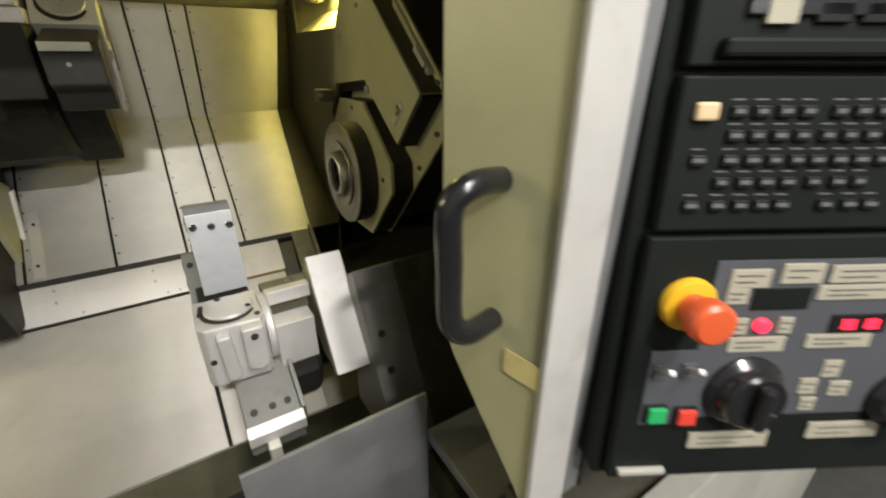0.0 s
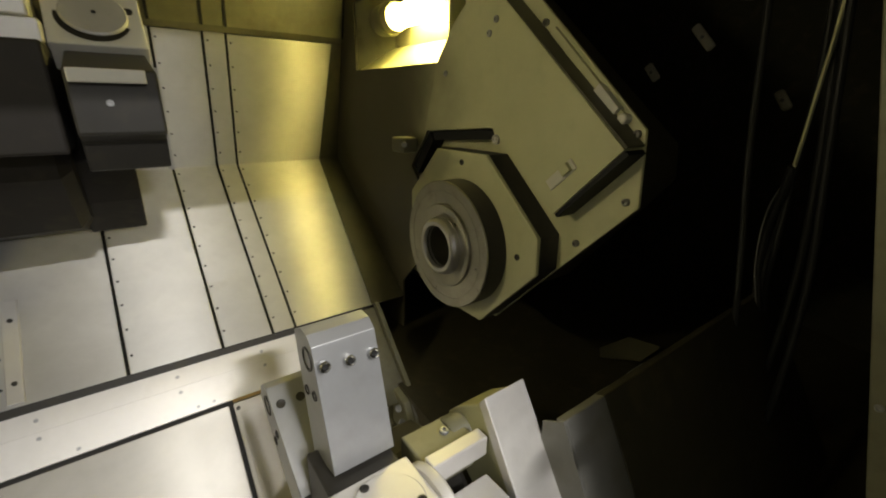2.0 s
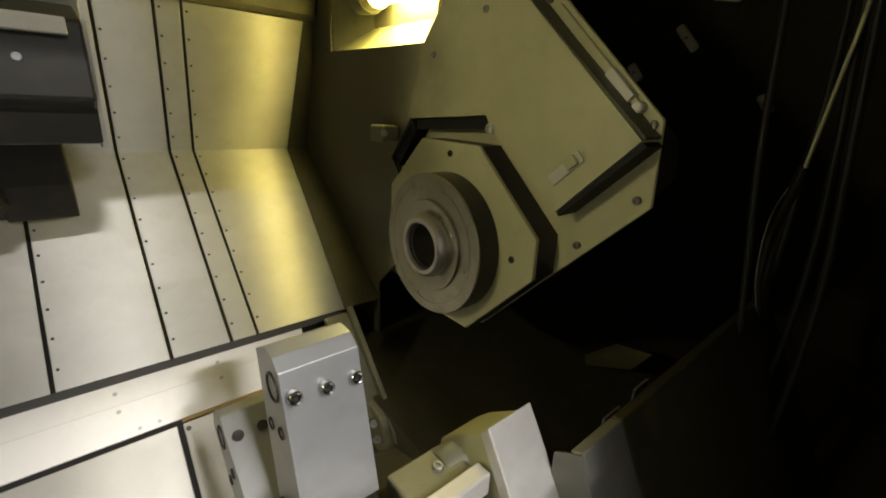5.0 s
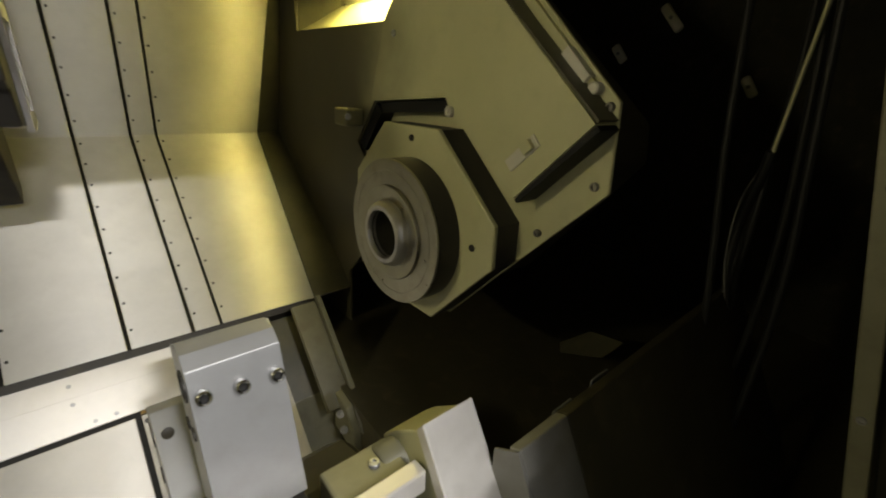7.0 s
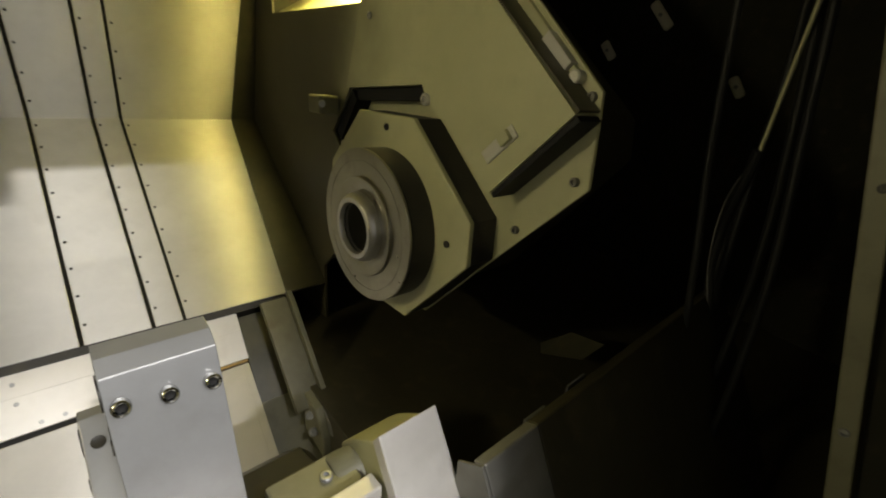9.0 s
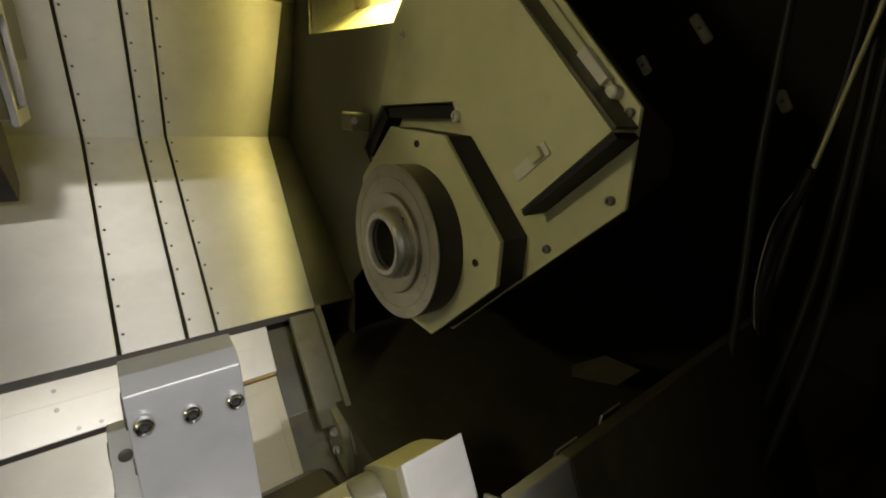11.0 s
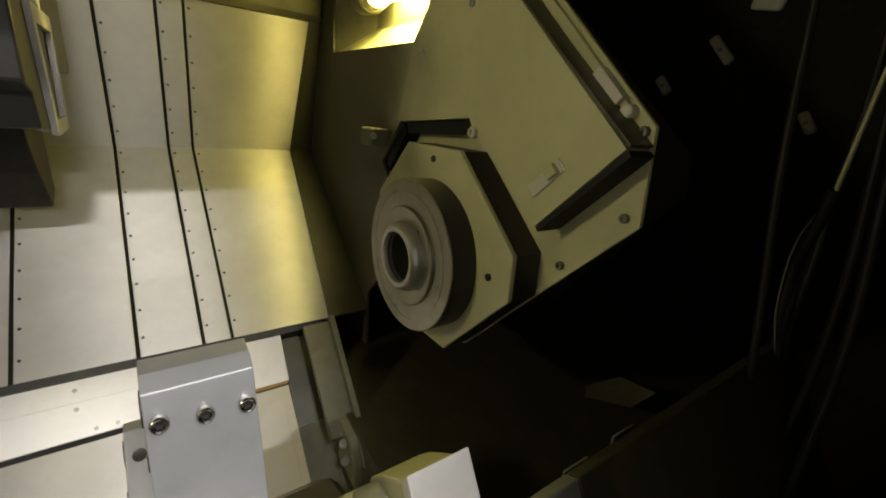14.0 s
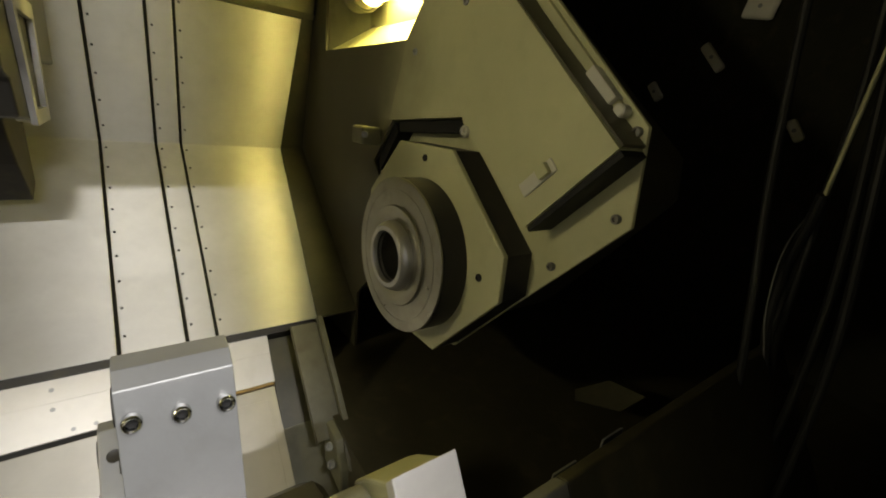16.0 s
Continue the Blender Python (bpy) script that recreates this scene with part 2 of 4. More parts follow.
def holed(outer, holes, a, b):
    """A plate with openings: outlines of (y, z), from x = a to x = b."""
    from mathutils.geometry import tessellate_polygon
    loops = [outer, *holes]
    flat = [Vector((u, v, 0)) for loop in loops for u, v in loop]
    tris = tessellate_polygon([[Vector((u, v, 0)) for u, v in loop] for loop in loops])
    bm = bmesh.new()
    lo = [bm.verts.new((a, p.x, p.y)) for p in flat]
    hi = [bm.verts.new((b, p.x, p.y)) for p in flat]
    for t in tris:
        bm.faces.new([lo[i] for i in t])
        bm.faces.new([hi[i] for i in reversed(t)])
    s = 0
    for loop in loops:
        n = len(loop)
        for i in range(n):
            j = (i + 1) % n
            bm.faces.new((lo[s + i], lo[s + j], hi[s + j], hi[s + i]))
        s += n
    return bm


SCREW = {}


def screw(parent, at, normal, r=0.004, name="screw", material=None, head=0.6):
    """A socket-head screw: shares one mesh per size."""
    material = material or GROUND
    key = (round(r, 5), material.name, head)
    if key not in SCREW:
        h = r * head
        bm = lathe([(0, h * 0.35), (r * 0.45, h * 0.35), (r * 0.5, h), (r * 0.85, h), (r, h * 0.75), (r, -h * 0.3)], Matrix(), 12)
        me = bpy.data.meshes.new("screw")
        bmesh.ops.recalc_face_normals(bm, faces=bm.faces)
        bm.to_mesh(me)
        bm.free()
        me.materials.append(material)
        SCREW[key] = me
    ob = new(name, SCREW[key])
    ob.parent = parent
    m = frame_at(Vector(at), normal)
    m.translation = Vector(at) - ORIGIN[parent.name]
    ob.matrix_basis = m
    return ob


# ---- the enclosure ----
def wall(name, bm, material, label, category="wall"):
    return link(name, bm, material, None, label, category, kind="structure")


wall("floor", box(-8, 8, -9, 5, -0.1, 0, 0), CONCRETE, "grey concrete workshop floor with stains", "floor")
# Roof, left, back and outer front sheets are unseen, added to keep light out.
wall("ceiling", box(-1.5, 1.3, -0.86, 1.1, 2.0, 2.04, 0), OLIVE_DARK, "unseen dark olive sheet-metal roof of the machine enclosure", "ceiling")
wall("wall_header", box(-1.5, 1.3, -0.90, -0.862, 1.877, 2.3, 0.002), OLIVE, "olive sheet header above the sliding door opening")
wall("wall_left", box(-1.54, -1.5, -0.9, 1.1, 0.3, 2.0, 0), OLIVE_DARK, "unseen dark olive end wall of the enclosure")
wall("wall_right", box(1.26, 1.3, -0.9, 1.1, 0.3, 2.0, 0), MATTDARK, "dark end wall of the enclosure")
wall("wall_back", box(-1.5, 1.26, 1.06, 1.1, 0.3, 2.0, 0), OLIVE_DARK, "unseen dark olive back wall of the enclosure")
wall("wall_front_right", prism([(-0.44, 2.0), (-0.69, 0.93), (-0.76, 0.6), (-0.80, 0.6), (-0.73, 0.93), (-0.48, 2.0)], 0.272, 1.26, 0), MATTDARK, "dark inside of the slanted front sheet beside the door")
wall("wall_front_outer", box(0.26, 1.3, -0.9, -0.86, 0.86, 2.0, 0.002), OLIVE, "unseen olive outer front sheet that keeps light out beside the door")
wall("wall_front_left", box(-1.5, -1.1, -0.9, -0.86, 0.3, 1.877, 0.002), OLIVE, "unseen olive front sheet beside the door opening")
wall("wall_front_lower", box(-1.5, 1.26, -0.945, -0.905, 0.0, 0.85, 0.002), CREAM, "cream front skirt below the door opening")

# telescopic stainless way covers
TOP, CREASE, FOOT = (0.612, 1.585), (0.697, 1.249), (0.285, 0.902)
# The hood's dark reflections are put into this olive colour.
wall("wall_upper_back", prism([(0.611, 1.587), (0.60, 1.6), (0.50, 2.0), (0.54, 2.0), (0.66, 1.587)], -1.5, 0.088, 0), STAINSHADE, "upper hood sheet above the way covers, dark reflection in its olive")
SEAMS = [-1.15, -0.95, -0.75, -0.557, -0.384, -0.275, -0.222, 0.088]


def way_cover(x0, x1, lift):
    t = 0.003
    lay = lambda p, k: (p[0] - k * 0.75, p[1] + k * 0.6)
    pts = [lay(TOP, lift), lay(CREASE, lift), lay(FOOT, lift)]
    back = [lay(p, lift - 0.012) for p in (FOOT, CREASE, TOP)]
    ob = thing("way_cover", "bent brushed stainless telescopic cover sheet with a row of rivets", "way cover", ((x0 + x1) / 2, FOOT[0], FOOT[1]), "telescopic way covers")
    part("sheet", prism(pts + back, x0 + 0.003, x1 - 0.0030, 0.0012), STAINLESS, ob)
    part("wiper", prism([lay(p, 0.0005) for p in (TOP, CREASE, FOOT)] + [lay(p, -0.02) for p in (FOOT, CREASE, TOP)], x1 - 0.0033, x1 + 0.0033, 0), RUBBER, ob, "black rubber wiper seal")
    part("hood_wiper", prism([(0.6005, 1.602), (0.500, 2.0), (0.497, 2.0), (0.5975, 1.5985)], x1 - 0.0033, x1 + 0.0033, 0), RUBBER, ob, "black rubber wiper seal")
    for a, b, n in ((TOP, CREASE, 6), (CREASE, FOOT, 9)):
        nrm = Vector((0, -(a[1] - b[1]), (a[0] - b[0])))
        nrm = nrm if nrm.z > -0.3 else -nrm
        if nrm.y > 0:
            nrm = -nrm
        for i in range(n):
            k = (i + 0.35) / n
            y, z = lay((a[0] + (b[0] - a[0]) * k, a[1] + (b[1] - a[1]) * k), lift)
            screw(ob, (x0 + 0.0105, y, z), nrm, 0.0027, "rivet", GREYDARK, 0.6)
    return ob


for i in range(len(SEAMS) - 1):
    way_cover(SEAMS[i], SEAMS[i + 1], 0.002 * (i % 2))

# Shade on the covers beside the wall, laid on as a dark sheet.
corner = thing("corner_shade_sheet", "dark corner sheet standing in for shade between way cover and headstock", "sheet", (0.05, FOOT[0], FOOT[1]))
cs = bmesh.new()
rows = []
for (y, z), left in ((TOP, 0.058), (CREASE, 0.026), (FOOT, -0.012)):
    rows.append([cs.verts.new((x, y - k * 0.75, z + k * 0.6)) for k in (0.0045, 0.0005) for x in (left, 0.0885)])
for a, b in zip(rows, rows[1:]):
    cs.faces.new((a[0], a[1], b[1], b[0]))
    cs.faces.new((a[2], b[2], b[3], a[3]))
    cs.faces.new((a[0], b[0], b[2], a[2]))
    cs.faces.new((a[1], a[3], b[3], b[1]))
for a in (rows[0], rows[-1]):
    cs.faces.new((a[0], a[2], a[3], a[1]))
part("sheet", cs, GRIMESHADE, corner)

# the rail below the covers and the lower slide sheets
rail = thing("slide_rail", "pale ground steel guide rail strip with countersunk screws", "rail", (-0.6, 0.25, 0.85))
part("rail_bar", prism([(0.2843, 0.8925), (0.219, 0.806), (0.26, 0.776), (0.32, 0.85)], -1.5, -0.126, 0.002), RAILSTEEL, rail)
part("rail_lip", prism([(0.2848, 0.8935), (0.2560, 0.8560), (0.2580, 0.8545), (0.2868, 0.8920)], -1.499, -0.127, 0.0005), RAILSTEEL, rail, "thin upper strip of the rail")
part("wiper_gap", prism([(0.288, 0.903), (0.2775, 0.8893), (0.30, 0.86), (0.34, 0.88)], -1.5, -0.02, 0), BLACKSTEEL, rail, "black rubber wiper under the covers")
rn = (0, -0.79, 0.61)
for x in (-0.479, -0.70, -0.92, -0.31):
    for y, z in ((0.2685, 0.8735), (0.2495, 0.847)):
        screw(rail, (x, y, z), rn, 0.0036, "screw", GREYSTEEL, 0.3)
for x in (-0.425, -0.455, -0.65):
    screw(rail, (x, 0.226, 0.815), rn, 0.0034, "screw", GREYSTEEL, 0.3)


def slide_sheet(x0, x1, y0, z0, length, label):
    d = Vector((0, -0.7, -0.714))
    n = Vector((0, -0.714, 0.7))
    a, b = Vector((0, y0, z0)), Vector((0, y0, z0)) + d * length
    ob = thing("slide_sheet", label, "way cover", ((x0 + x1) / 2, b.y, b.z), "lower slide sheets")
    pts = [a, b, b - n * 0.012, a - n * 0.012]
    part("sheet", prism([(p.y, p.z) for p in pts], x0, x1, 0.0015), DIRTYSTEEL, ob)
    return ob


slide_sheet(-1.2, -0.401, 0.213, 0.800, 0.45, "large pale stainless slide sheet below the rail")
right_sheet = slide_sheet(-0.392, -0.131, 0.209, 0.803, 0.45, "pale stainless slide sheet with an inset panel line")
part("seam_strip", prism([(0.21, 0.795), (-0.10, 0.478), (-0.09, 0.468), (0.22, 0.785)], -0.402, -0.391, 0), RUBBER, right_sheet, "black seam seal")
part("sealant", prism([(0.216, 0.8085), (0.211, 0.8055), (0.213, 0.802), (0.219, 0.805)], -0.392, -0.131, 0.0005), BRASS, right_sheet, "amber sealant bead")
dn, up = Vector((-0.7, -0.714)), Vector((-0.714, 0.7))
top, low = Vector((0.209, 0.803)) + dn * 0.024, Vector((0.209, 0.803)) + dn * 0.30
part("inset_panel", prism([tuple(p) for p in (top + up * 0.0022, low + up * 0.0022, low, top)], -0.384, -0.147, 0.0008), DIRTYSTEEL, right_sheet, "raised inset panel")
for x, k in ((-0.140, 0.235), (-0.385, 0.012)):
    p = Vector((0.209, 0.803)) + dn * k
    screw(right_sheet, (x, p.x, p.y), (0, -0.714, 0.7), 0.0045, "screw", GREYDARK, 0.7)
wall("wall_under_slide", prism([(-0.10, 0.47), (0.2, 0.77), (0.3, 0.7), (0.3, 0.3), (-0.10, 0.3)], -1.5, 0.1, 0), OLIVE_DARK, "dark olive bed casting below the slide sheets", "bed")

# bracket at the foot of the headstock wall
bracket = thing("end_bracket", "oily olive steel end bracket with bolts beside the slide sheet", "bracket", (-0.04, 0.2, 0.6))
part("plate", prism([(0.285, 0.872), (0.045, 0.60), (0.06, 0.585), (0.30, 0.86)], -0.128, -0.026, 0.0015), GRIMESHADE, bracket)
part("web", prism([(0.226, 0.926), (0.062, 0.750), (0.072, 0.740), (0.236, 0.916)], -0.0905, -0.0355, 0.001), STAINSHADE, bracket)
part("strip", prism([(0.222, 0.942), (0.060, 0.768), (0.072, 0.757), (0.232, 0.932)], -0.035, -0.024, 0.001), OLIVE_DARK, bracket)
part("foot", prism([(0.085, 0.775), (0.035, 0.765), (0.005, 0.715), (0.0, 0.66), (0.09, 0.68)], -0.066, -0.004, 0.004), OLIVE_DARK, bracket)
part("clamp", prism([(0.030, 0.768), (0.0, 0.745), (-0.01, 0.72), (0.004, 0.716)], -0.052, -0.014, 0.003), DULLSTEEL, bracket, "dull steel clamp")
for p in ((-0.068, 0.055, 0.738), (-0.071, 0.035, 0.712)):
    screw(bracket, p, (-0.5, -0.6, 0.6), 0.009, "nut", GREYSTEEL, 1.0)

# ---- headstock ----
COVERX, WALLX, PLATEX = 0.081, 0.089, 0.130
cover = [(-0.331, 1.371), (-0.221, 1.256), (-0.070, 1.371), (-0.060, 1.387), (0.165, 1.368), (0.118, 1.508), (0.062, 1.578), (0.028, 1.604), (0.06, 1.68), (0.385, 2.0)]
side = [(0.166, 1.368), (0.235, 1.280), (0.207, 1.250), (0.207, 1.03), (0.287, 0.95), (0.287, 0.80), (0.75, 0.80), (0.75, 2.0), (0.387, 2.0), (0.062, 1.68), (0.521, 1.68), (0.521, 1.512), (0.119, 1.508)]
wall("wall_headstock", holed(cover, [], COVERX, PLATEX), SHADEFADE, "khaki olive painted headstock cover sheet", "headstock cover")
wall("wall_lamp_window", holed(side, [], WALLX, WALLX + 0.006), SHADEFADE, "khaki olive sheet round the lamp window, shade put into its paint")
head = thing("headstock", "khaki olive headstock with a bored spindle nose and bolted flange", "headstock", (0.2, 0, 0.9))
part("base_plate", prism([(-0.331, 1.397), (-0.339, 1.281), (-0.193, 1.125), (-0.05, 0.97), (0.30, 0.97), (0.30, 1.485), (0.03, 1.485), (0.03, 1.695), (0.30, 1.695), (0.28, 1.9), (0.20, 1.88)], PLATEX + 0.0005, 0.138, 0.0015), OLIVE, head)
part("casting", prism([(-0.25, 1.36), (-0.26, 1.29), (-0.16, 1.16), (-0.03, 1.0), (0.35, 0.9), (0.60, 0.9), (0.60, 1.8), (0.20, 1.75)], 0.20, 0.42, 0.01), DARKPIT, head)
part("flange", prism([(-0.202, 1.207), (-0.204, 1.137), (-0.063, 0.984), (0.07, 0.984), (0.205, 1.10), (0.205, 1.225), (0.10, 1.335), (-0.057, 1.337)], 0.070, 0.0795, 0.002), OLIVE, head)
part("flange_body", prism([(-0.2005, 1.206), (-0.2025, 1.138), (-0.062, 0.9855), (0.07, 0.985), (0.204, 1.10), (0.204, 1.224), (0.10, 1.334), (-0.056, 1.3355)], 0.0797, PLATEX, 0.0), BLACKSTEEL, head, "black oily flange body")
AX = lambda x: frame_at((x, 0.004, 1.148), (-1, 0, 0))
part("seal_ring", lathe([(0.1335, -0.051), (0.1335, -0.0055), (0.125, -0.005), (0.05, -0.005)], AX(0.02), 96), BLACKSTEEL, head, "black seal ring", True)
part("spindle_face", lathe([(0.1325, -0.0048), (0.134, -0.004), (0.134, -0.0012), (0.1328, 0), (0.1150, 0.0), (0.1148, -0.0006), (0.1135, -0.0006), (0.1133, 0.0), (0.080, 0)], AX(0.02), 96), SPINDLE, head, "turned steel spindle face", True)
part("spindle_step", lathe([(0.0875, -0.005), (0.0875, 0.004), (0.086, 0.0055), (0.070, 0.0055), (0.066, 0.003), (0.058, 0.003)], AX(0.02), 96), SPINDLE, head, "", True)
part("spindle_nose", lathe([(0.0615, -0.005), (0.0610, 0.008), (0.0575, 0.017), (0.0525, 0.021), (0.0455, 0.021), (0.0437, 0.0185), (0.0435, 0.004)], AX(0.02), 96), TURNED, head, "bright bored spindle nose", True)
part("bore", lathe([(0.0436, 0.012), (0.0432, -0.10), (0.036, -0.16), (0, -0.16)], AX(0.02), 64), BLACKSTEEL, head, "dark spindle bore", True)
for y, z in ((0.012, 1.315), (-0.158, 1.16), (-0.03, 1.02)):
    screw(head, (0.070, y, z), (-1, 0, 0), 0.006, "screw", BLACKSTEEL, 0.5)
for y, z in ((-0.319, 1.288), (-0.239, 1.199), (-0.320, 1.390), (-0.160, 1.531), (-0.128, 1.559)):
    screw(head, (PLATEX, y, z), (-1, 0, 0), 0.0062, "bolt", DULLSTEEL, 1.0)
screw(head, (COVERX, -0.074, 1.366), (-1, 0, 0), 0.009, "bolt", LABELSILVER, 0.7)
for y, z in ((-0.041, 1.547), (-0.057, 1.568), (0.087, 1.486)):
    screw(head, (COVERX, y, z), (-1, 0, 0), 0.006, "screw", GREYSTEEL, 0.5)
# dark strips that stand in for shade along the folded edges of the cover
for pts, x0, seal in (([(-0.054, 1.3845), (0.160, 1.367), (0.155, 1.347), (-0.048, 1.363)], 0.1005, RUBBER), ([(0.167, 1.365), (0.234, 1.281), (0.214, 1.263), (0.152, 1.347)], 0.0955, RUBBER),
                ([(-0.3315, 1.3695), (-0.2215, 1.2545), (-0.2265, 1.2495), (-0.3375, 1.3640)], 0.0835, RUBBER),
                ([(-0.3315, 1.3725), (0.25, 1.8678), (0.2475, 1.8713), (-0.3340, 1.3755)], 0.0835, GRIMESHADE)):
    part("edge_shade", prism(pts, x0, PLATEX, 0.0006), seal, head, "dark strip for the shade under the cover edge")
# cover latch label and the switch strip on the sloping edge
edge = Vector((0, 0.16, 0.145)).normalized()
part("latch_plate", local_box(frame_at((COVERX, -0.229, 1.322), (-1, 0, 0), (0, -0.72, 0.69)), 0.019, 0.062, 0.003), LABELSILVER, head, "small silver latch plate")
part("latch_bar", local_box(frame_at((COVERX, -0.240, 1.3325), (-1, 0, 0), (0, -0.72, 0.69)), 0.015, 0.018, 0.008, 0.001, 0.003), OLIVE, head)
m = frame_at((PLATEX, -0.222, 1.478), (-1, 0, 0), edge)
part("switch_strip", local_box(m, 0.013, 0.20, 0.008), OLIVE, head)
part("switch_box", local_box(frame_at((PLATEX, -0.268, 1.437), (-1, 0, 0), edge), 0.017, 0.052, 0.016), LABELSILVER, head, "pale switch box")
part("switch_knob", lathe([(0.008, 0), (0.008, 0.014), (0.006, 0.016), (0, 0.016)], frame_at((PLATEX, -0.299, 1.411), (-1, 0, 0)), 16), LABELSILVER, head, "", True)
# small stop block left of the flange
part("stop_block", box(0.045, 0.088, 0.205, 0.255, 1.315, 1.35, 0.004), OLIVE_DARK, head)
screw(head, (0.05, 0.204, 1.335), (-0.4, -1, 0), 0.007, "bolt", GREYSTEEL, 0.5)

# lamp in the window
lamp = thing("work_lamp", "glowing warm tube work lamp behind the headstock window", "lamp", (0.13, 0.3, 1.5))
# Back sheet and jamb take a darker olive for the shade inside the box.
part("back_sheet", box(0.163, 0.168, 0.10, 0.46, 1.54, 1.70, 0), OLIVE_DARK, lamp, "back sheet of the lamp box, its shade given as dark olive")
part("sill", prism([(WALLX + 0.0065, 1.511), (0.163, 1.567), (0.163, 1.555), (WALLX + 0.0065, 1.499)], 0.10, 0.516, 0, "y"), OLIVE, lamp, "sloped lower sheet of the lamp box")
part("jamb", prism([(WALLX + 0.0065, 0.517), (0.163, 0.428), (0.163, 0.440), (WALLX + 0.0065, 0.529)], 1.50, 1.69, 0, "z"), OLIVE_DARK, lamp, "sloped side sheet of the lamp box, dimmed in its colour")
part("far_jamb", box(WALLX + 0.0065, 0.163, 0.094, 0.0995, 1.50, 1.69, 0), OLIVE, lamp, "end sheet of the lamp box")
part("tube", lathe([(0, 0), (0.021, 0.0), (0.026, 0.006), (0.026, 0.158), (0.022, 0.168), (0, 0.168)], frame_at((0.113, 0.168, 1.626), (0.03, 1, 0.0)), 24), TUBE, lamp, "glowing warm lamp tube", True)
part("collar", lathe([(0.027, 0), (0.033, 0.0), (0.034, 0.03), (0.028, 0.03)], frame_at((0.1175, 0.337, 1.626), (0.03, 1, 0.0)), 24), GLASSCOLLAR, lamp, "", True)
part("holder", lathe([(0.0, 0), (0.038, 0.0), (0.040, 0.006), (0.036, 0.05), (0.0, 0.05)], frame_at((0.119, 0.368, 1.626), (0.03, 1, 0.0)), 24), OLIVE_DARK, lamp, "", True)
screw(lamp, (0.158, 0.40, 1.566), (-0.8, 0, 0.6), 0.004, "screw", CHROME, 0.8)

# Unseen lamp, added to light the headstock cover from the far end.
end_lamp = thing("work_lamp", "unseen warm tube work lamp added on the far end wall of the enclosure", "lamp", (-1.5, -0.05, 1.71))
part("housing", box(-1.498, -1.455, -0.15, 0.05, 1.66, 1.76, 0.004), OLIVE_DARK, end_lamp)
part("tube", lathe([(0, 0), (0.018, 0), (0.02, 0.004), (0.02, 0.14), (0, 0.144)], frame_at((-1.43, -0.12, 1.71), (0, 1, 0)), 16), TUBE_SOFT, end_lamp, "glowing warm lamp tube", True)

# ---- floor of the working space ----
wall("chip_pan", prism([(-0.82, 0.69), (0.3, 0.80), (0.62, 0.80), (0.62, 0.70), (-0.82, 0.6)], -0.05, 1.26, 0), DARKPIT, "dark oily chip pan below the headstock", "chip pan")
ramp = thing("chip_guard", "grey sheet-metal sloping chip guard under the spindle", "guard", (0.1, -0.5, 0.9))
part("sheet", prism([(-0.429, 1.078), (-0.60, 0.755), (-0.585, 0.75), (-0.415, 1.072)], -0.1215, -0.0425, 0.002), DULLSTEEL, ramp)
# Same guard in a darker material: the door's shade is in the colour.
part("shaded_sheet", prism([(-0.429, 1.078), (-0.60, 0.755), (-0.585, 0.75), (-0.415, 1.072)], -0.042, 0.55, 0.002), DARKPIT, ramp, "end of the guard sheet, door shade put into its colour")
part("side", prism([(-0.429, 1.078), (-0.60, 0.755), (-0.40, 0.755), (-0.40, 1.06)], -0.1255, -0.122, 0.001), DULLSTEEL, ramp)
for y, z in ((-0.487, 0.968), (-0.52, 0.906)):
    screw(ramp, (-0.1, y, z), (0, -0.88, 0.47), 0.007, "screw", BLACKSTEEL, 0.4)
for x0, x1, y, z in ((0.100, 0.144, -0.383, 1.026), (-0.018, 0.020, -0.398, 1.047)):
    part("stiffener", prism([(y - 0.003, z), (y, z), (y, 0.80), (y - 0.15, 0.80), (y - 0.15, 0.803), (y - 0.003, 0.803)], x0, x1, 0.0006), GREYSTEEL, ramp, "folded steel stiffener")
fin = thing("sheet_offcut", "thin olive sheet-metal corner standing in the chip pan", "bracket", (0.47, -0.2, 0.8))
fb = bmesh.new()
corners = [(0.503, -0.100, 0.775), (0.503, -0.178, 0.850), (0.470, -0.275, 0.882), (0.445, -0.245, 0.835), (0.470, -0.125, 0.772)]
up = [fb.verts.new(p) for p in corners]
dn = [fb.verts.new((x + 0.003, y, z - 0.003)) for x, y, z in corners]
fb.faces.new(up)
fb.faces.new(dn[::-1])
for i in range(5):
    fb.faces.new((up[i], dn[i], dn[(i + 1) % 5], up[(i + 1) % 5]))
part("plate", fb, GRIMESHADE, fin)

# slab cover beside the lower turret
slab = thing("slab_cover", "pale satin steel slab cover with a sloped face", "cover", (-0.155, -0.45, 0.9))
part("slab", prism([(-0.360, 1.097), (-0.482, 0.905), (-0.465, 0.90), (-0.35, 1.083)], -0.189, -0.122, 0.0015), GROUND, slab)
part("side_cheek", prism([(-0.351, 1.082), (-0.470, 0.90), (-0.40, 0.90), (-0.292, 0.99), (-0.288, 1.028), (-0.309, 1.050)], -0.187, -0.124, 0.003), OLIVE, slab, "olive cheek behind the slab")

# lower turret and holder
lower = thing("lower_turret", "dark steel lower tool turret", "turret", (-0.3, -0.3, 0.8))
part("drum", lathe([(0, 0), (0.11, 0), (0.12, 0.01), (0.12, 0.10), (0.11, 0.11), (0, 0.11)], frame_at((-0.19, -0.27, 0.86), (-1, 0, 0)), 12), BLACKSTEEL, lower)
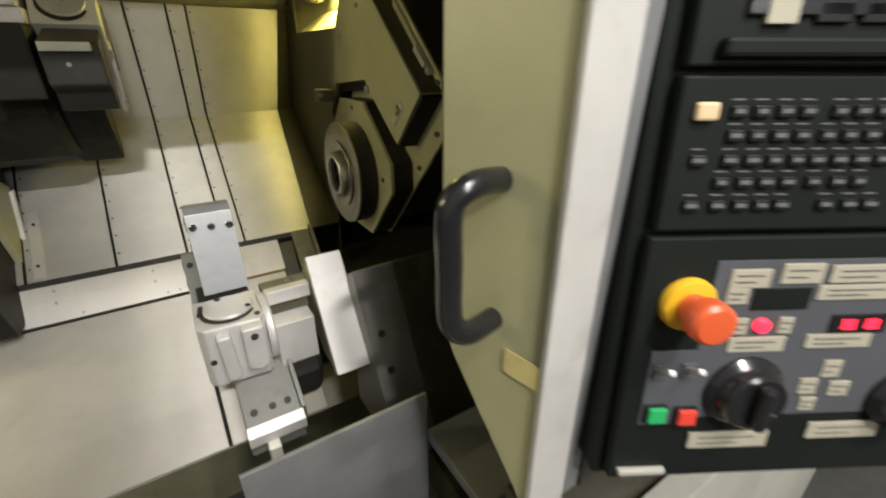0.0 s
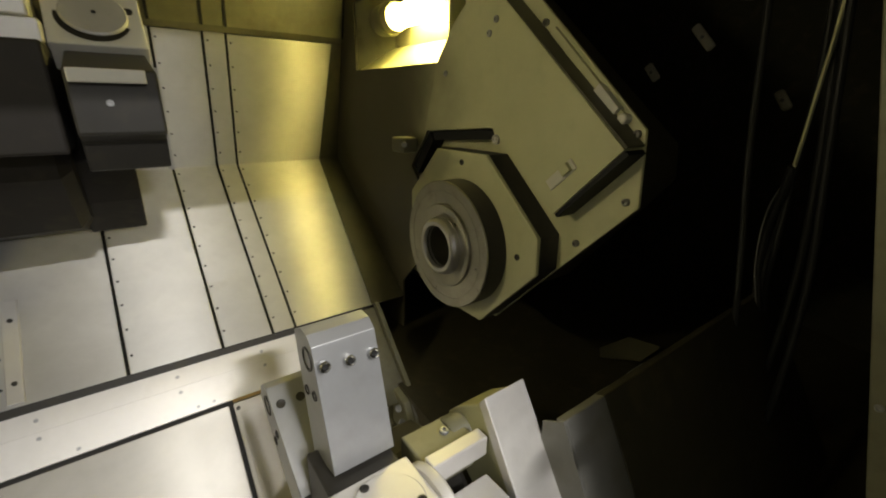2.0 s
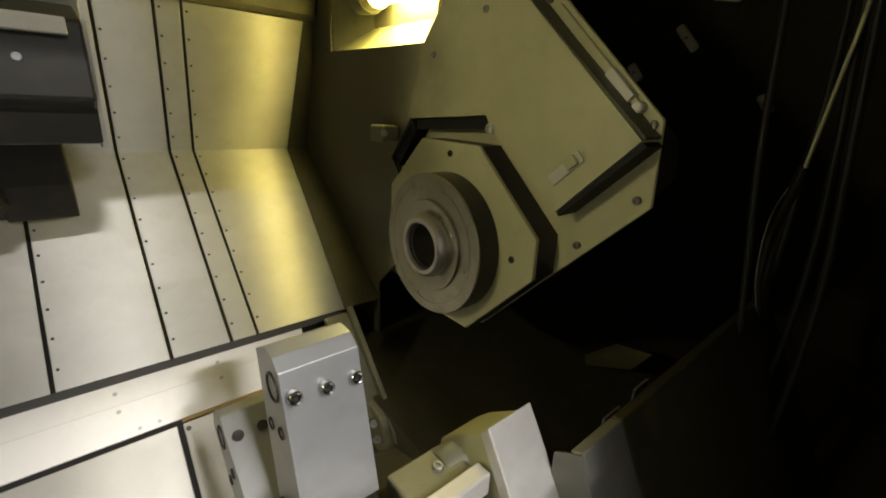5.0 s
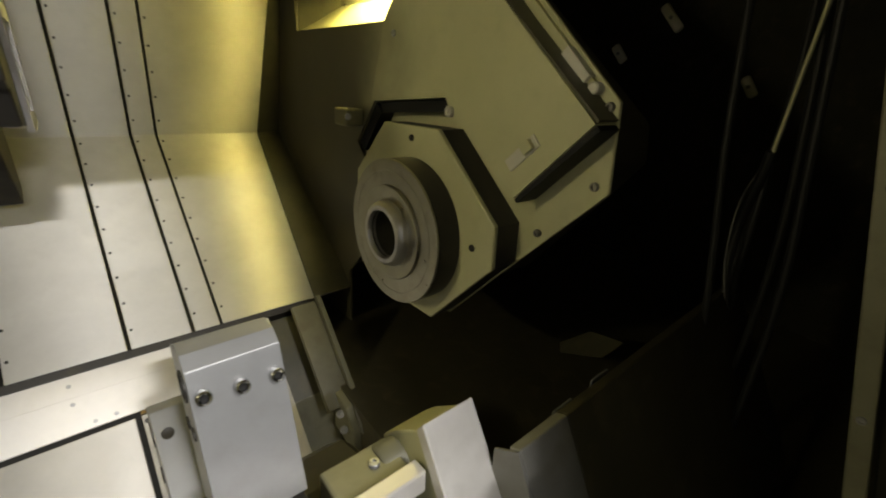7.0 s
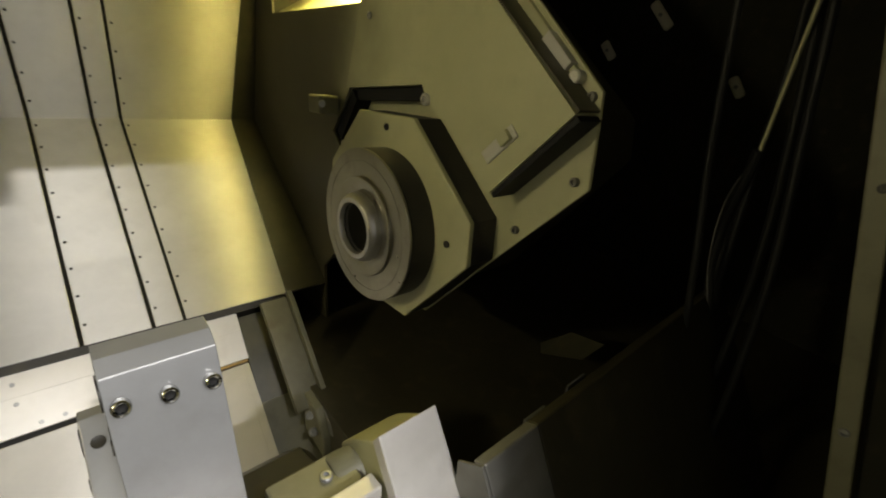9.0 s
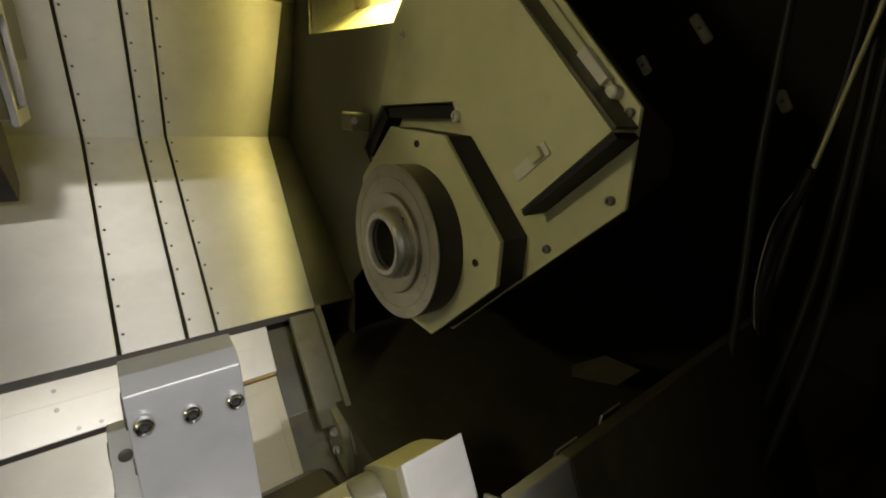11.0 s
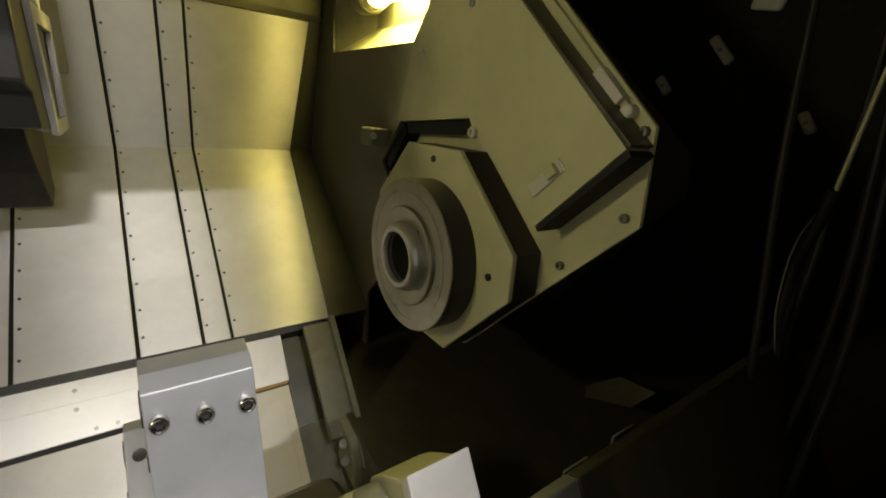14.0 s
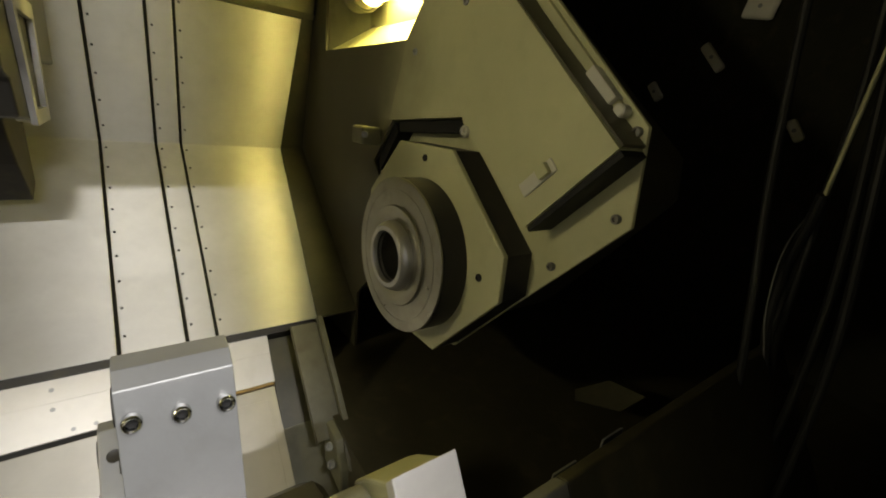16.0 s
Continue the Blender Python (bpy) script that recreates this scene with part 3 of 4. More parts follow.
part("shaft", lathe([(0, 0), (0.07, 0), (0.07, 0.13), (0, 0.13)], frame_at((-0.19, -0.27, 0.86), (1, 0, 0)), 32), BLACKSTEEL, lower, "", True)

holder = thing("tool_holder", "grey steel turning tool holder with three clamping screws", "tool holder", (-0.33, -0.33, 0.95), "tool holders")
blk = [(-0.277, 1.186), (-0.315, 1.045), (-0.25, 1.03), (-0.222, 1.183), (-0.245, 1.196), (-0.264, 1.195)]
part("clamp_block", prism(blk, -0.362, -0.288, 0.0007), GREYSTEEL, holder)
for x, y, z in ((-0.353, -0.2868, 1.166), (-0.3245, -0.2868, 1.163), (-0.296, -0.2862, 1.161)):
    m = frame_at((x, y, z), (0, -0.965, 0.26))
    part("clamp_screw", lathe([(0.0036, -0.002), (0.0038, 0.0046), (0.0050, 0.0054), (0.0060, 0.0044), (0.0063, 0.003), (0.0063, -0.002)], m, 28), CHROME, holder, "bright socket clamping screw", True)
    # This black floor stands in for the shade inside the socket.
    part("socket", lathe([(0, 0.0012), (0.0037, 0.0016), (0.0037, -0.001)], m, 6), RUBBER, holder)
for y, z, r in ((-0.262, 1.165, 0.014), (-0.275, 1.125, 0.006), (-0.25, 1.118, 0.006)):
    part("side_bore", lathe([(0, -0.001), (r * 0.8, -0.001), (r * 0.85, 0.0015), (r, 0.0015), (r, -0.002)], frame_at((-0.362, y, z), (-1, 0, 0)), 24), BLACKSTEEL, holder, "dark bore", True)
part("base", prism([(-0.385, -0.335), (-0.385, -0.425), (-0.375, -0.436), (-0.292, -0.440), (-0.284, -0.430), (-0.284, -0.335)], 0.935, 1.046, 0.0025, "z"), GROUND, holder)
part("base_rear", box(-0.375, -0.290, -0.333, -0.26, 0.93, 1.040, 0.003), BLACKSTEEL, holder)
disc_at = frame_at((-0.332, -0.382, 1.046), (0, 0, 1))
part("disc", lathe([(0.0385, 0), (0.0385, 0.003), (0.0365, 0.005), (0, 0.005)], disc_at, 48), GROUND, holder, "round turned disc", True)


def crescent(r0, r1, a0, a1, h, m):
    """A curved slot mark that widens towards its second end."""
    bm = bmesh.new()
    rows = []
    for k in range(25):
        a = radians(a0 + (a1 - a0) * k / 24)
        w = r0 + (r1 - r0) * (0.45 + 0.55 * math.sin(math.pi * k / 24))
        rows.append((bm.verts.new((r0 * math.cos(a), r0 * math.sin(a), h)), bm.verts.new((w * math.cos(a), w * math.sin(a), h))))
    for p, q in zip(rows, rows[1:]):
        bm.faces.new((p[0], p[1], q[1], q[0]))
    bmesh.ops.transform(bm, matrix=m, verts=bm.verts)
    return bm


part("groove", crescent(0.0386, 0.049, 175, 330, 0.0012, disc_at), BLACKSTEEL, holder, "dark curved groove")
part("groove_run", local_box(disc_at @ pose(-0.0425, 0.012, 0, 0, 0, -8), 0.007, 0.034, 0.0012, 0), BLACKSTEEL, holder, "dark straight groove")
for p in ((-0.303, -0.397, 1.0505), (-0.372, -0.372, 1.046), (-0.345, -0.352, 1.0505), (-0.293, -0.424, 1.046)):
    screw(holder, p, (0, 0, 1), 0.005, "screw", BLACKSTEEL, 0.4)
part("lobe", prism([(-0.362, 1.035), (-0.340, 1.035), (-0.335, 0.955), (-0.345, 0.945), (-0.358, 0.950)], -0.452, -0.436, 0.004, "y"), GROUND, holder, "rounded bright lobe")
part("lobe", prism([(-0.325, 1.042), (-0.290, 1.042), (-0.290, 0.965), (-0.305, 0.955), (-0.325, 0.965)], -0.458, -0.438, 0.004, "y"), GROUND, holder, "rounded bright lobe")
screw(holder, (-0.372, -0.436, 0.985), (0, -1, 0), 0.005, "screw", BLACKSTEEL, 0.4)
screw(holder, (-0.307, -0.458, 1.025), (0, -1, 0.2), 0.006, "screw", BLACKSTEEL, 0.4)
part("boss", lathe([(0, 0), (0.058, 0), (0.060, 0.003), (0.060, 0.010), (0.057, 0.013), (0, 0.013)], frame_at((-0.284, -0.385, 0.995), (1, 0, 0)), 48), GROUND, holder, "round flange of the holder", True)
part("arm", box(-0.271, -0.191, -0.372, -0.353, 1.022, 1.050, 0.002), GROUND, holder, "pale ground block arm")
part("arm_back", box(-0.271, -0.193, -0.3525, -0.300, 0.99, 1.038, 0.003), OLIVE_DARK, holder)
screw(holder, (-0.222, -0.325, 1.038), (0, 0, 1), 0.006, "screw", GREYSTEEL, 0.7)
part("pin", lathe([(0, 0), (0.023, 0), (0.025, 0.003), (0.025, 0.045), (0, 0.045)], frame_at((-0.214, -0.318, 1.018), (1, 0, 0)), 32), OLIVE_DARK, holder, "", True)
part("arm_box", box(-0.271, -0.203, -0.428, -0.385, 0.925, 1.012, 0.002), GROUND, holder)
part("shank", prism([(-0.40, 0.945), (-0.50, 0.876), (-0.50, 0.82), (-0.40, 0.86)], -0.352, -0.262, 0.002), DULLSTEEL, holder, "dull tool shank block")
part("shank_front", prism([(-0.4995, 0.884), (-0.514, 0.872), (-0.514, 0.852), (-0.4995, 0.852)], -0.353, -0.260, 0.0015), GROUND, holder, "bright front strip")
part("shank_cheek", prism([(-0.40, 0.96), (-0.50, 0.886), (-0.50, 0.86), (-0.40, 0.93)], -0.2625, -0.255, 0.001), DULLSTEEL, holder)
for x in (-0.335, -0.305, -0.28):
    screw(holder, (x, -0.478, 0.892), (0, -0.57, 0.82), 0.006, "screw", BLACKSTEEL, 0.5)
part("tool_bit", box(-0.327, -0.308, -0.53, -0.49, 0.79, 0.851, 0.002), CREAM, holder, "pale cutting tool bit")

# the neighbouring holder, tipped further back round the drum
side_holder = thing("tool_holder", "grey tool holder block tipped back on the lower turret", "tool holder", (-0.36, -0.2, 0.95), "tool holders")
turn = Matrix.Translation((0, -0.38, 0.94)) @ Matrix.Rotation(radians(-40), 4, "X") @ Matrix.Translation((0, 0.38, -0.94))


def turned(bm):
    bmesh.ops.transform(bm, matrix=turn, verts=bm.verts)
    return bm


part("clamp_block", turned(prism(blk, -0.387, -0.313, 0.0015)), GREYSTEEL, side_holder)
for y, z, r in ((-0.262, 1.165, 0.014), (-0.275, 1.125, 0.006), (-0.25, 1.118, 0.006)):
    part("side_bore", turned(lathe([(0, -0.001), (r * 0.8, -0.001), (r * 0.85, 0.0015), (r, 0.0015), (r, -0.002)], frame_at((-0.387, y, z), (-1, 0, 0)), 24)), BLACKSTEEL, side_holder, "dark bore", True)
for x in (-0.375, -0.349):
    part("socket", turned(lathe([(0, 0.0006), (0.005, 0.0006), (0.006, 0.001), (0.006, -0.001)], frame_at((x, -0.2865, 1.160), (0, -0.965, 0.26)), 20)), BLACKSTEEL, side_holder, "", True)

# upper turret
upper = thing("upper_turret", "dark steel upper tool turret in shadow", "turret", (-0.6, 0.38, 1.2))
part("drum", lathe([(0, 0), (0.25, 0), (0.27, 0.015), (0.27, 0.20), (0.25, 0.22), (0, 0.22)], frame_at((-0.548, 0.40, 1.45), (-1, 0, 0)), 12), TURRETBLACK, upper)
part("saddle", prism([(0.05, 1.75), (0.12, 1.35), (0.24, 1.0), (0.34, 0.93), (0.60, 1.2), (0.60, 1.75)], -1.3, -0.765, 0.006), TURRETBLACK, upper)
part("saddle_foot", prism([(0.37, 0.93), (0.24, 1.15), (0.10, 0.98), (0.16, 0.82), (0.225, 0.815)], -1.3, -0.766, 0.004), TURRETBLACK, upper)
part("wedge", prism([(0.479, 1.115), (0.369, 0.915), (0.34, 0.93), (0.242, 1.177), (0.30, 1.20)], -0.7645, -0.750, 0.002), OLIVE, upper, "olive wedge plate")
part("retainer", prism([(0.4505, 1.0475), (0.2855, 0.909), (0.2900, 0.9035), (0.4550, 1.042)], -0.733, -0.708, 0.0015), RAILSTEEL, upper, "pale steel retainer strip")
for y, z in ((0.415, 1.0177), (0.315, 0.9337)):
    screw(upper, (-0.720, y, z), (0, -0.644, 0.765), 0.0045, "screw", GREYDARK, 0.5)
part("wedge_rib", prism([(0.470, 1.105), (0.362, 0.910), (0.350, 0.918), (0.452, 1.108)], -0.7495, -0.7400, 0.0015), CREAM, upper, "pale painted rib of the wedge plate")
part("hub", lathe([(0, 0), (0.16, 0), (0.16, 0.4), (0, 0.4)], frame_at((-0.69, 0.38, 1.45), (-1, 0, 0)), 32), TURRETBLACK, upper, "", True)
part("station_block", box(-0.60, -0.545, 0.13, 0.22, 1.525, 1.60, 0.003), GROUND, upper, "bright tool station block")
part("station_plate", box(-0.61, -0.537, 0.12, 0.22, 1.495, 1.523, 0.002), GROUND, upper)
part("station_dark", box(-0.62, -0.535, 0.06, 0.20, 1.36, 1.493, 0.004), TURRETBLACK, upper)
part("skirt_plate", prism([(0.24, 1.33), (0.30, 1.25), (0.376, 1.179), (0.42, 1.20), (0.40, 1.42), (0.27, 1.42)], -0.56, -0.47, 0.003), TURRETBLACK, upper, "dark skirt plate")
uh = thing("tool_holder", "bright square tool holder with a grooved disc, upper turret", "tool holder", (-0.48, 0.1, 1.4), "tool holders")
n = Vector((0, -0.76, 0.65))
m = frame_at((-0.479, 0.187, 1.5415), n)
part("square_plate", local_box(m, 0.114, 0.114, 0.05, 0.002, -0.05), CREAM, uh, "pale square plate")
part("neck", box(-0.532, -0.428, 0.23, 0.50, 1.40, 1.56, 0.004), GREYDARK, uh)
part("disc", lathe([(0.040, 0), (0.040, 0.003), (0.038, 0.005), (0, 0.005)], m, 48), GROUND, uh, "round turned disc", True)
part("groove", crescent(0.0405, 0.051, 180, 330, 0.0012, m), BLACKSTEEL, uh, "dark curved groove")
screw(uh, m @ Vector((0.042, 0.012, 0)), n, 0.006, "screw", BLACKSTEEL, 0.4)
screw(uh, m @ Vector((0, 0, 0.005)), n, 0.003, "screw", BLACKSTEEL, 0.3)
part("body", prism([(0.16, 1.49), (0.03, 1.462), (0.03, 1.385), (0.06, 1.375), (0.075, 1.335), (0.25, 1.32), (0.25, 1.45)], -0.522, -0.428, 0.003), BLACKSTEEL, uh)
part("front_strip", box(-0.518, -0.441, 0.014, 0.032, 1.446, 1.462, 0.0015), CREAM, uh)
screw(uh, (-0.483, 0.03, 1.423), (0, -1, 0), 0.0042, "screw", GREYSTEEL, 0.6)
part("side_frame", holed([(0.10, 1.47), (0.262, 1.47), (0.262, 1.322), (0.14, 1.322)], [[(0.125, 1.45), (0.245, 1.45), (0.245, 1.34), (0.155, 1.34)]], -0.4275, -0.421), TURNED, uh, "bright edge frame")
part("nozzle", box(-0.455, -0.428, 0.235, 0.26, 1.318, 1.335, 0.003), LABELSILVER, uh)

# ---- hoses ----
BOW = [(0.458, -0.436, 1.33), (0.458, -0.416, 1.275), (0.458, -0.410, 1.220), (0.458, -0.416, 1.142), (0.458, -0.429, 1.087), (0.458, -0.452, 1.007), (0.458, -0.490, 0.916), (0.458, -0.515, 0.84), (0.458, -0.525, 0.74)]
for pts, r in (
    ([(0.47, -0.43, 1.5), (0.45, -0.44, 1.2), (0.47, -0.44, 1.1), (0.49, -0.447, 0.99), (0.47, -0.45, 0.72)], 0.0055),
    ([(0.36, -0.33, 1.97), (0.37, -0.383, 1.40), (0.36, -0.418, 1.18), (0.352, -0.444, 1.0), (0.346, -0.46, 0.76)], 0.006),
    ([(0.44, -0.38, 1.97), (0.46, -0.43, 1.5), (0.47, -0.43, 1.2), (0.474, -0.425, 0.94), (0.48, -0.42, 0.72)], 0.0062),
    ([(0.36, -0.40, 1.97), (0.40, -0.47, 1.4), (0.42, -0.49, 1.1), (0.42, -0.48, 0.72)], 0.0062),
    ([(0.33, -0.42, 1.97), (0.35, -0.49, 1.4), (0.36, -0.52, 1.1), (0.35, -0.52, 0.72)], 0.0058),
):
    hose = thing("hose", "black rubber hose hanging inside the front sheet", "hose", pts[-1], "hanging hoses")
    part("tube", pipe(pts, r), RUBBER, hose, "", True)
    part("ferrule", lathe([(0, 0), (r * 1.35, 0), (r * 1.35, 0.03), (r, 0.034)], frame_at(pts[-1], (0, 0, 1)), 14), GREYDARK, hose, "steel hose ferrule", True)
def wall_glint(y, z, length, width, lean):
    """A rounded pale block with a screw, standing in for a glint on the end wall."""
    clip = thing("glint_block", "pale block standing in for a glint on the dark end wall", "clip", (1.258, y, z), "cable clips")
    m = frame_at((1.259, y, z), (-1, 0, 0)) @ pose(0, 0, 0, 0, 0, lean)
    part("body", local_box(m, width, length, 0.022, 0.010), CREAM, clip)
    screw(clip, m @ Vector((0, 0, 0.022)), (-1, 0, 0), 0.006, "screw", GREYSTEEL, 0.5)


for y, z, length, width, lean in ((0.287, 1.553, 0.075, 0.034, 40), (0.120, 1.662, 0.11, 0.032, 42), (-0.164, 1.452, 0.07, 0.03, 35), (0.02, 1.80, 0.09, 0.07, 80)):
    wall_glint(y, z, length, width, lean)
post = thing("door_post", "olive inner door post with a screw", "post", (0.26, -0.66, 0.8))
part("post", prism([(-0.415, 2.0), (-0.664, 0.93), (-0.74, 0.6), (-0.762, 0.6), (-0.686, 0.93), (-0.437, 2.0)], 0.245, 0.271, 0.002), OLIVE_DARK, post)
screw(post, (0.245, -0.643, 1.064), (-1, 0, 0), 0.005, "screw", GREYSTEEL, 0.6)
screw(post, (0.245, -0.585, 1.33), (-1, 0, 0), 0.005, "screw", GREYDARK, 0.6)
cable = thing("cable", "thin pale twin cable hanging beside the hoses", "cable", (0.422, -0.44, 1.335))
for d in (0.0, 0.006):
    part("core", pipe([(0.31 + d, -0.462, 1.97), (0.346 + d, -0.462, 1.6), (0.392 + d, -0.450, 1.45), (0.424 + d, -0.440, 1.338 - d)], 0.0024), OLIVE, cable, "pale cable core", True)
# The cable's lower run lies in shade, which is given as black.
part("shaded_run", pipe([(0.428, -0.438, 1.336), (0.440, -0.432, 1.29), (0.466, -0.418, 1.20), (0.468, -0.43, 1.08), (0.466, -0.49, 0.90), (0.466, -0.52, 0.75)], 0.0075), RUBBER, cable, "lower run of the cable, its shade put into black", True)
# The glint on a hose edge, drawn as a thin bowed strip.
loop = thing("cable", "thin dull strip for the glint along a bowed hose edge", "cable", (0.458, -0.452, 0.87))
part("core", pipe(BOW, 0.0013), DULLSTEEL, loop, "", True)

# ---- door, sill and console ----
apron = thing("sill_plate", "grey steel sill plate with a bright folded top edge", "plate", (-0.235, -0.645, 0.8))
part("plate", box(-0.373, -0.097, -0.648, -0.642, 0.62, 0.950, 0.001), GREYSTEEL, apron)
part("sill_floor", box(-0.095, 0.03, -0.80, -0.64, 0.84, 0.862, 0.002), GREYSTEEL, apron)
wall("wall_sill_right", box(-0.12, 1.26, -0.90, -0.862, 0.3, 0.998, 0.002), DARKPIT, "dark sill step under the sliding door")
wall("wall_sill", box(-1.1, -0.10, -0.858, -0.80, 0.3, 0.862, 0.002), OLIVE_DARK, "dark front sill below the door opening")

door = thing("sliding_door", "pale olive sliding door with a black bar handle", "door", (-0.1, -0.84, 0.95))
end = prism([(-0.780, 1.876), (-0.780, 1.185), (-0.796, 1.150), (-0.884, 1.033), (-0.901, 1.005), (-0.901, 1.876)], -0.15, 0.25, 0.003)
for v in end.verts:
    if v.co.x < 0:
        v.co.x += -0.003 - 0.19 * (v.co.y + 0.78)
part("door_end", end, OLIVE, door)
part("door_skin", box(-0.1335, -0.082, -0.909, -0.9015, 1.003, 1.876, 0.002), DOORWHITE, door, "worn white painted door front")
part("seal_strip", box(-0.0815, -0.055, -0.906, -0.9015, 1.003, 1.876, 0.001), GREYSTEEL, door, "grey seal strip")
part("door_back_skin", box(-0.0545, 0.25, -0.909, -0.9015, 1.003, 1.876, 0.001), BLACKSTEEL, door)
hm = Vector((-0.98, -0.19, 0))
part("handle_grip", pipe([Vector((-0.141, -0.848, 1.350)), Vector((-0.175, -0.856, 1.352)), Vector((-0.192, -0.853, 1.336)), Vector((-0.192, -0.853, 1.29)), Vector((-0.191, -0.854, 1.24)), Vector((-0.175, -0.856, 1.224)), Vector((-0.141, -0.848, 1.222))], 0.0105, 16), BLACKGLOSS, door, "glossy black bar handle", True)
part("tape", local_box(frame_at((-0.1345, -0.885, 1.185), hm), 0.042, 0.026, 0.0006, 0), TAPE, door, "strip of yellowed tape")

CP = frame_at((-0.0335, -0.945, 1.40), (-0.5, -0.866, 0.07))
console = thing("control_console", "dark green machine control console with keys and an emergency stop", "control panel", (0.05, -1.0, 1.05))


def on_panel(u, v):
    return CP @ Matrix.Translation((u, v, 0))


def cbox(name, u0, u1, v0, v1, h, material, label="", bevel=0.001, lift=0.0, parent=None):
    return part(name, local_box(on_panel((u0 + u1) / 2, (v0 + v1) / 2), u1 - u0, v1 - v0, h, bevel, lift), material, parent or console, label)


cbox("housing", -0.045, 0.50, -0.335, 0.26, 0.10, PANELGREEN, "", 0.006, -0.112)
cbox("screen_panel", -0.03, 0.48, 0.031, 0.25, 0.012, PANELGREEN, "", 0.002, -0.011)
cbox("key_panel", -0.031, 0.48, -0.081, 0.026, 0.012, PANELGREEN, "", 0.002, -0.011)
cbox("switch_panel", -0.034, 0.48, -0.325, -0.086, 0.012, PANELGREEN, "", 0.002, -0.011)
cbox("screen_bezel", 0.0, 0.42, 0.060, 0.24, 0.004, BLACKGLOSS, "black glossy screen bezel", 0.001)
cbox("ledge", -0.013, 0.42, 0.036, 0.048, 0.010, PANELGREEN, "", 0.003)
cbox("screen_key", 0.012, 0.032, 0.055, 0.070, 0.005, IVORY, "white soft key")
for k in range(6):
    cbox("screen_key", 0.045 + 0.03 * k, 0.068 + 0.03 * k, 0.056, 0.068, 0.004, KEYBLACK)
cbox("function_key", -0.0210, -0.0055, -0.0025, 0.0095, 0.006, BEIGE, "beige square function key", 0.002)
rng = random.Random(4)
for v, starts in ((0.0032, (0.0096, 0.0253, 0.042, 0.0579, 0.080, 0.096, 0.112, 0.128)), (-0.0125, (0.0105, 0.026, 0.042, 0.058, 0.076, 0.092, 0.108, 0.124)),
                  (-0.0292, (-0.012, 0.0105, 0.027, 0.043, 0.059, 0.074, 0.090, 0.106, 0.122)), (-0.0447, (0.008, 0.025, 0.041, 0.057, 0.076, 0.094, 0.110)),
                  (-0.0615, (-0.0105, 0.009, 0.026, 0.042, 0.057, 0.090, 0.108, 0.124))):
    for u in starts:
        key = cbox("key", u - 0.0056, u + 0.0056, v - 0.0044, v + 0.0044, 0.0040, KEYBLACK, "", 0.0015)
        part("legend", local_box(on_panel(u, v + 0.0005), 0.0060 + 0.003 * rng.random(), 0.0030, 0.0003, 0, 0.0041), LEGEND, key)
        part("legend", local_box(on_panel(u - 0.001, v + 0.0078), 0.009, 0.0012, 0.0003, 0, 0.001), LEGEND, key)
cbox("overlay", 0.022, 0.46, -0.255, -0.105, 0.0012, PANELGREY, "grey printed overlay film", 0.0005, 0.0008)
cbox("overlay", -0.016, 0.03, -0.262, -0.185, 0.0012, PANELGREY, "grey printed overlay film", 0.0005, 0.0007)
stop = part("stop_ring", lathe([(0.0225, 0), (0.0225, 0.005), (0.0205, 0.008), (0.012, 0.009)], on_panel(0.0037, -0.1409), 36), YELLOW, console, "yellow stop button collar", True)
part("stop_knob", lathe([(0.012, 0.008), (0.0123, 0.020), (0.0165, 0.023), (0.0174, 0.028), (0.0165, 0.036), (0.0135, 0.039), (0, 0.040)], on_panel(0.0037, -0.1409), 36), ORANGERED, stop, "orange-red mushroom knob", True)
for u, v, mt, lb in ((-0.0028, -0.2485, GREENLAMP, "square green push button"), (0.0242, -0.2515, REDLAMP, "square red push button")):
    b = cbox("push_button", u - 0.0078, u + 0.0078, v - 0.0078, v + 0.0078, 0.008, mt, lb, 0.0015)
    part("surround", local_box(on_panel(u - 0.001, v), 0.020, 0.019, 0.004, 0.001, 0.001), BLACKGLOSS, b)
for u in (-0.0067, 0.018):
    b = cbox("toggle_base", u - 0.006, u + 0.006, -0.213, -0.197, 0.004, PANELGREY)
    part("toggle", lathe([(0.0028, 0), (0.0022, 0.018), (0.0028, 0.022), (0, 0.023)], on_panel(u, -0.205) @ pose(0, 0, 0, -30, 0, 0), 10), GROUND, b, "bright toggle lever", True)
dial = part("dial", lathe([(0.034, 0.001), (0.034, 0.005), (0.028, 0.010), (0.0264, 0.019), (0.024, 0.0215), (0, 0.0215)], on_panel(0.0705, -0.2265), 40), BLACKGLOSS, console, "large black rotary dial", True)
part("dial_grip", local_box(on_panel(0.0705, -0.2265), 0.012, 0.043, 0.011, 0.004, 0.0205), BLACKGLOSS, dial)
part("dial_mark", local_box(on_panel(0.082, -0.237), 0.010, 0.0025, 0.0006, 0, 0.0221), PANELGREY, dial)
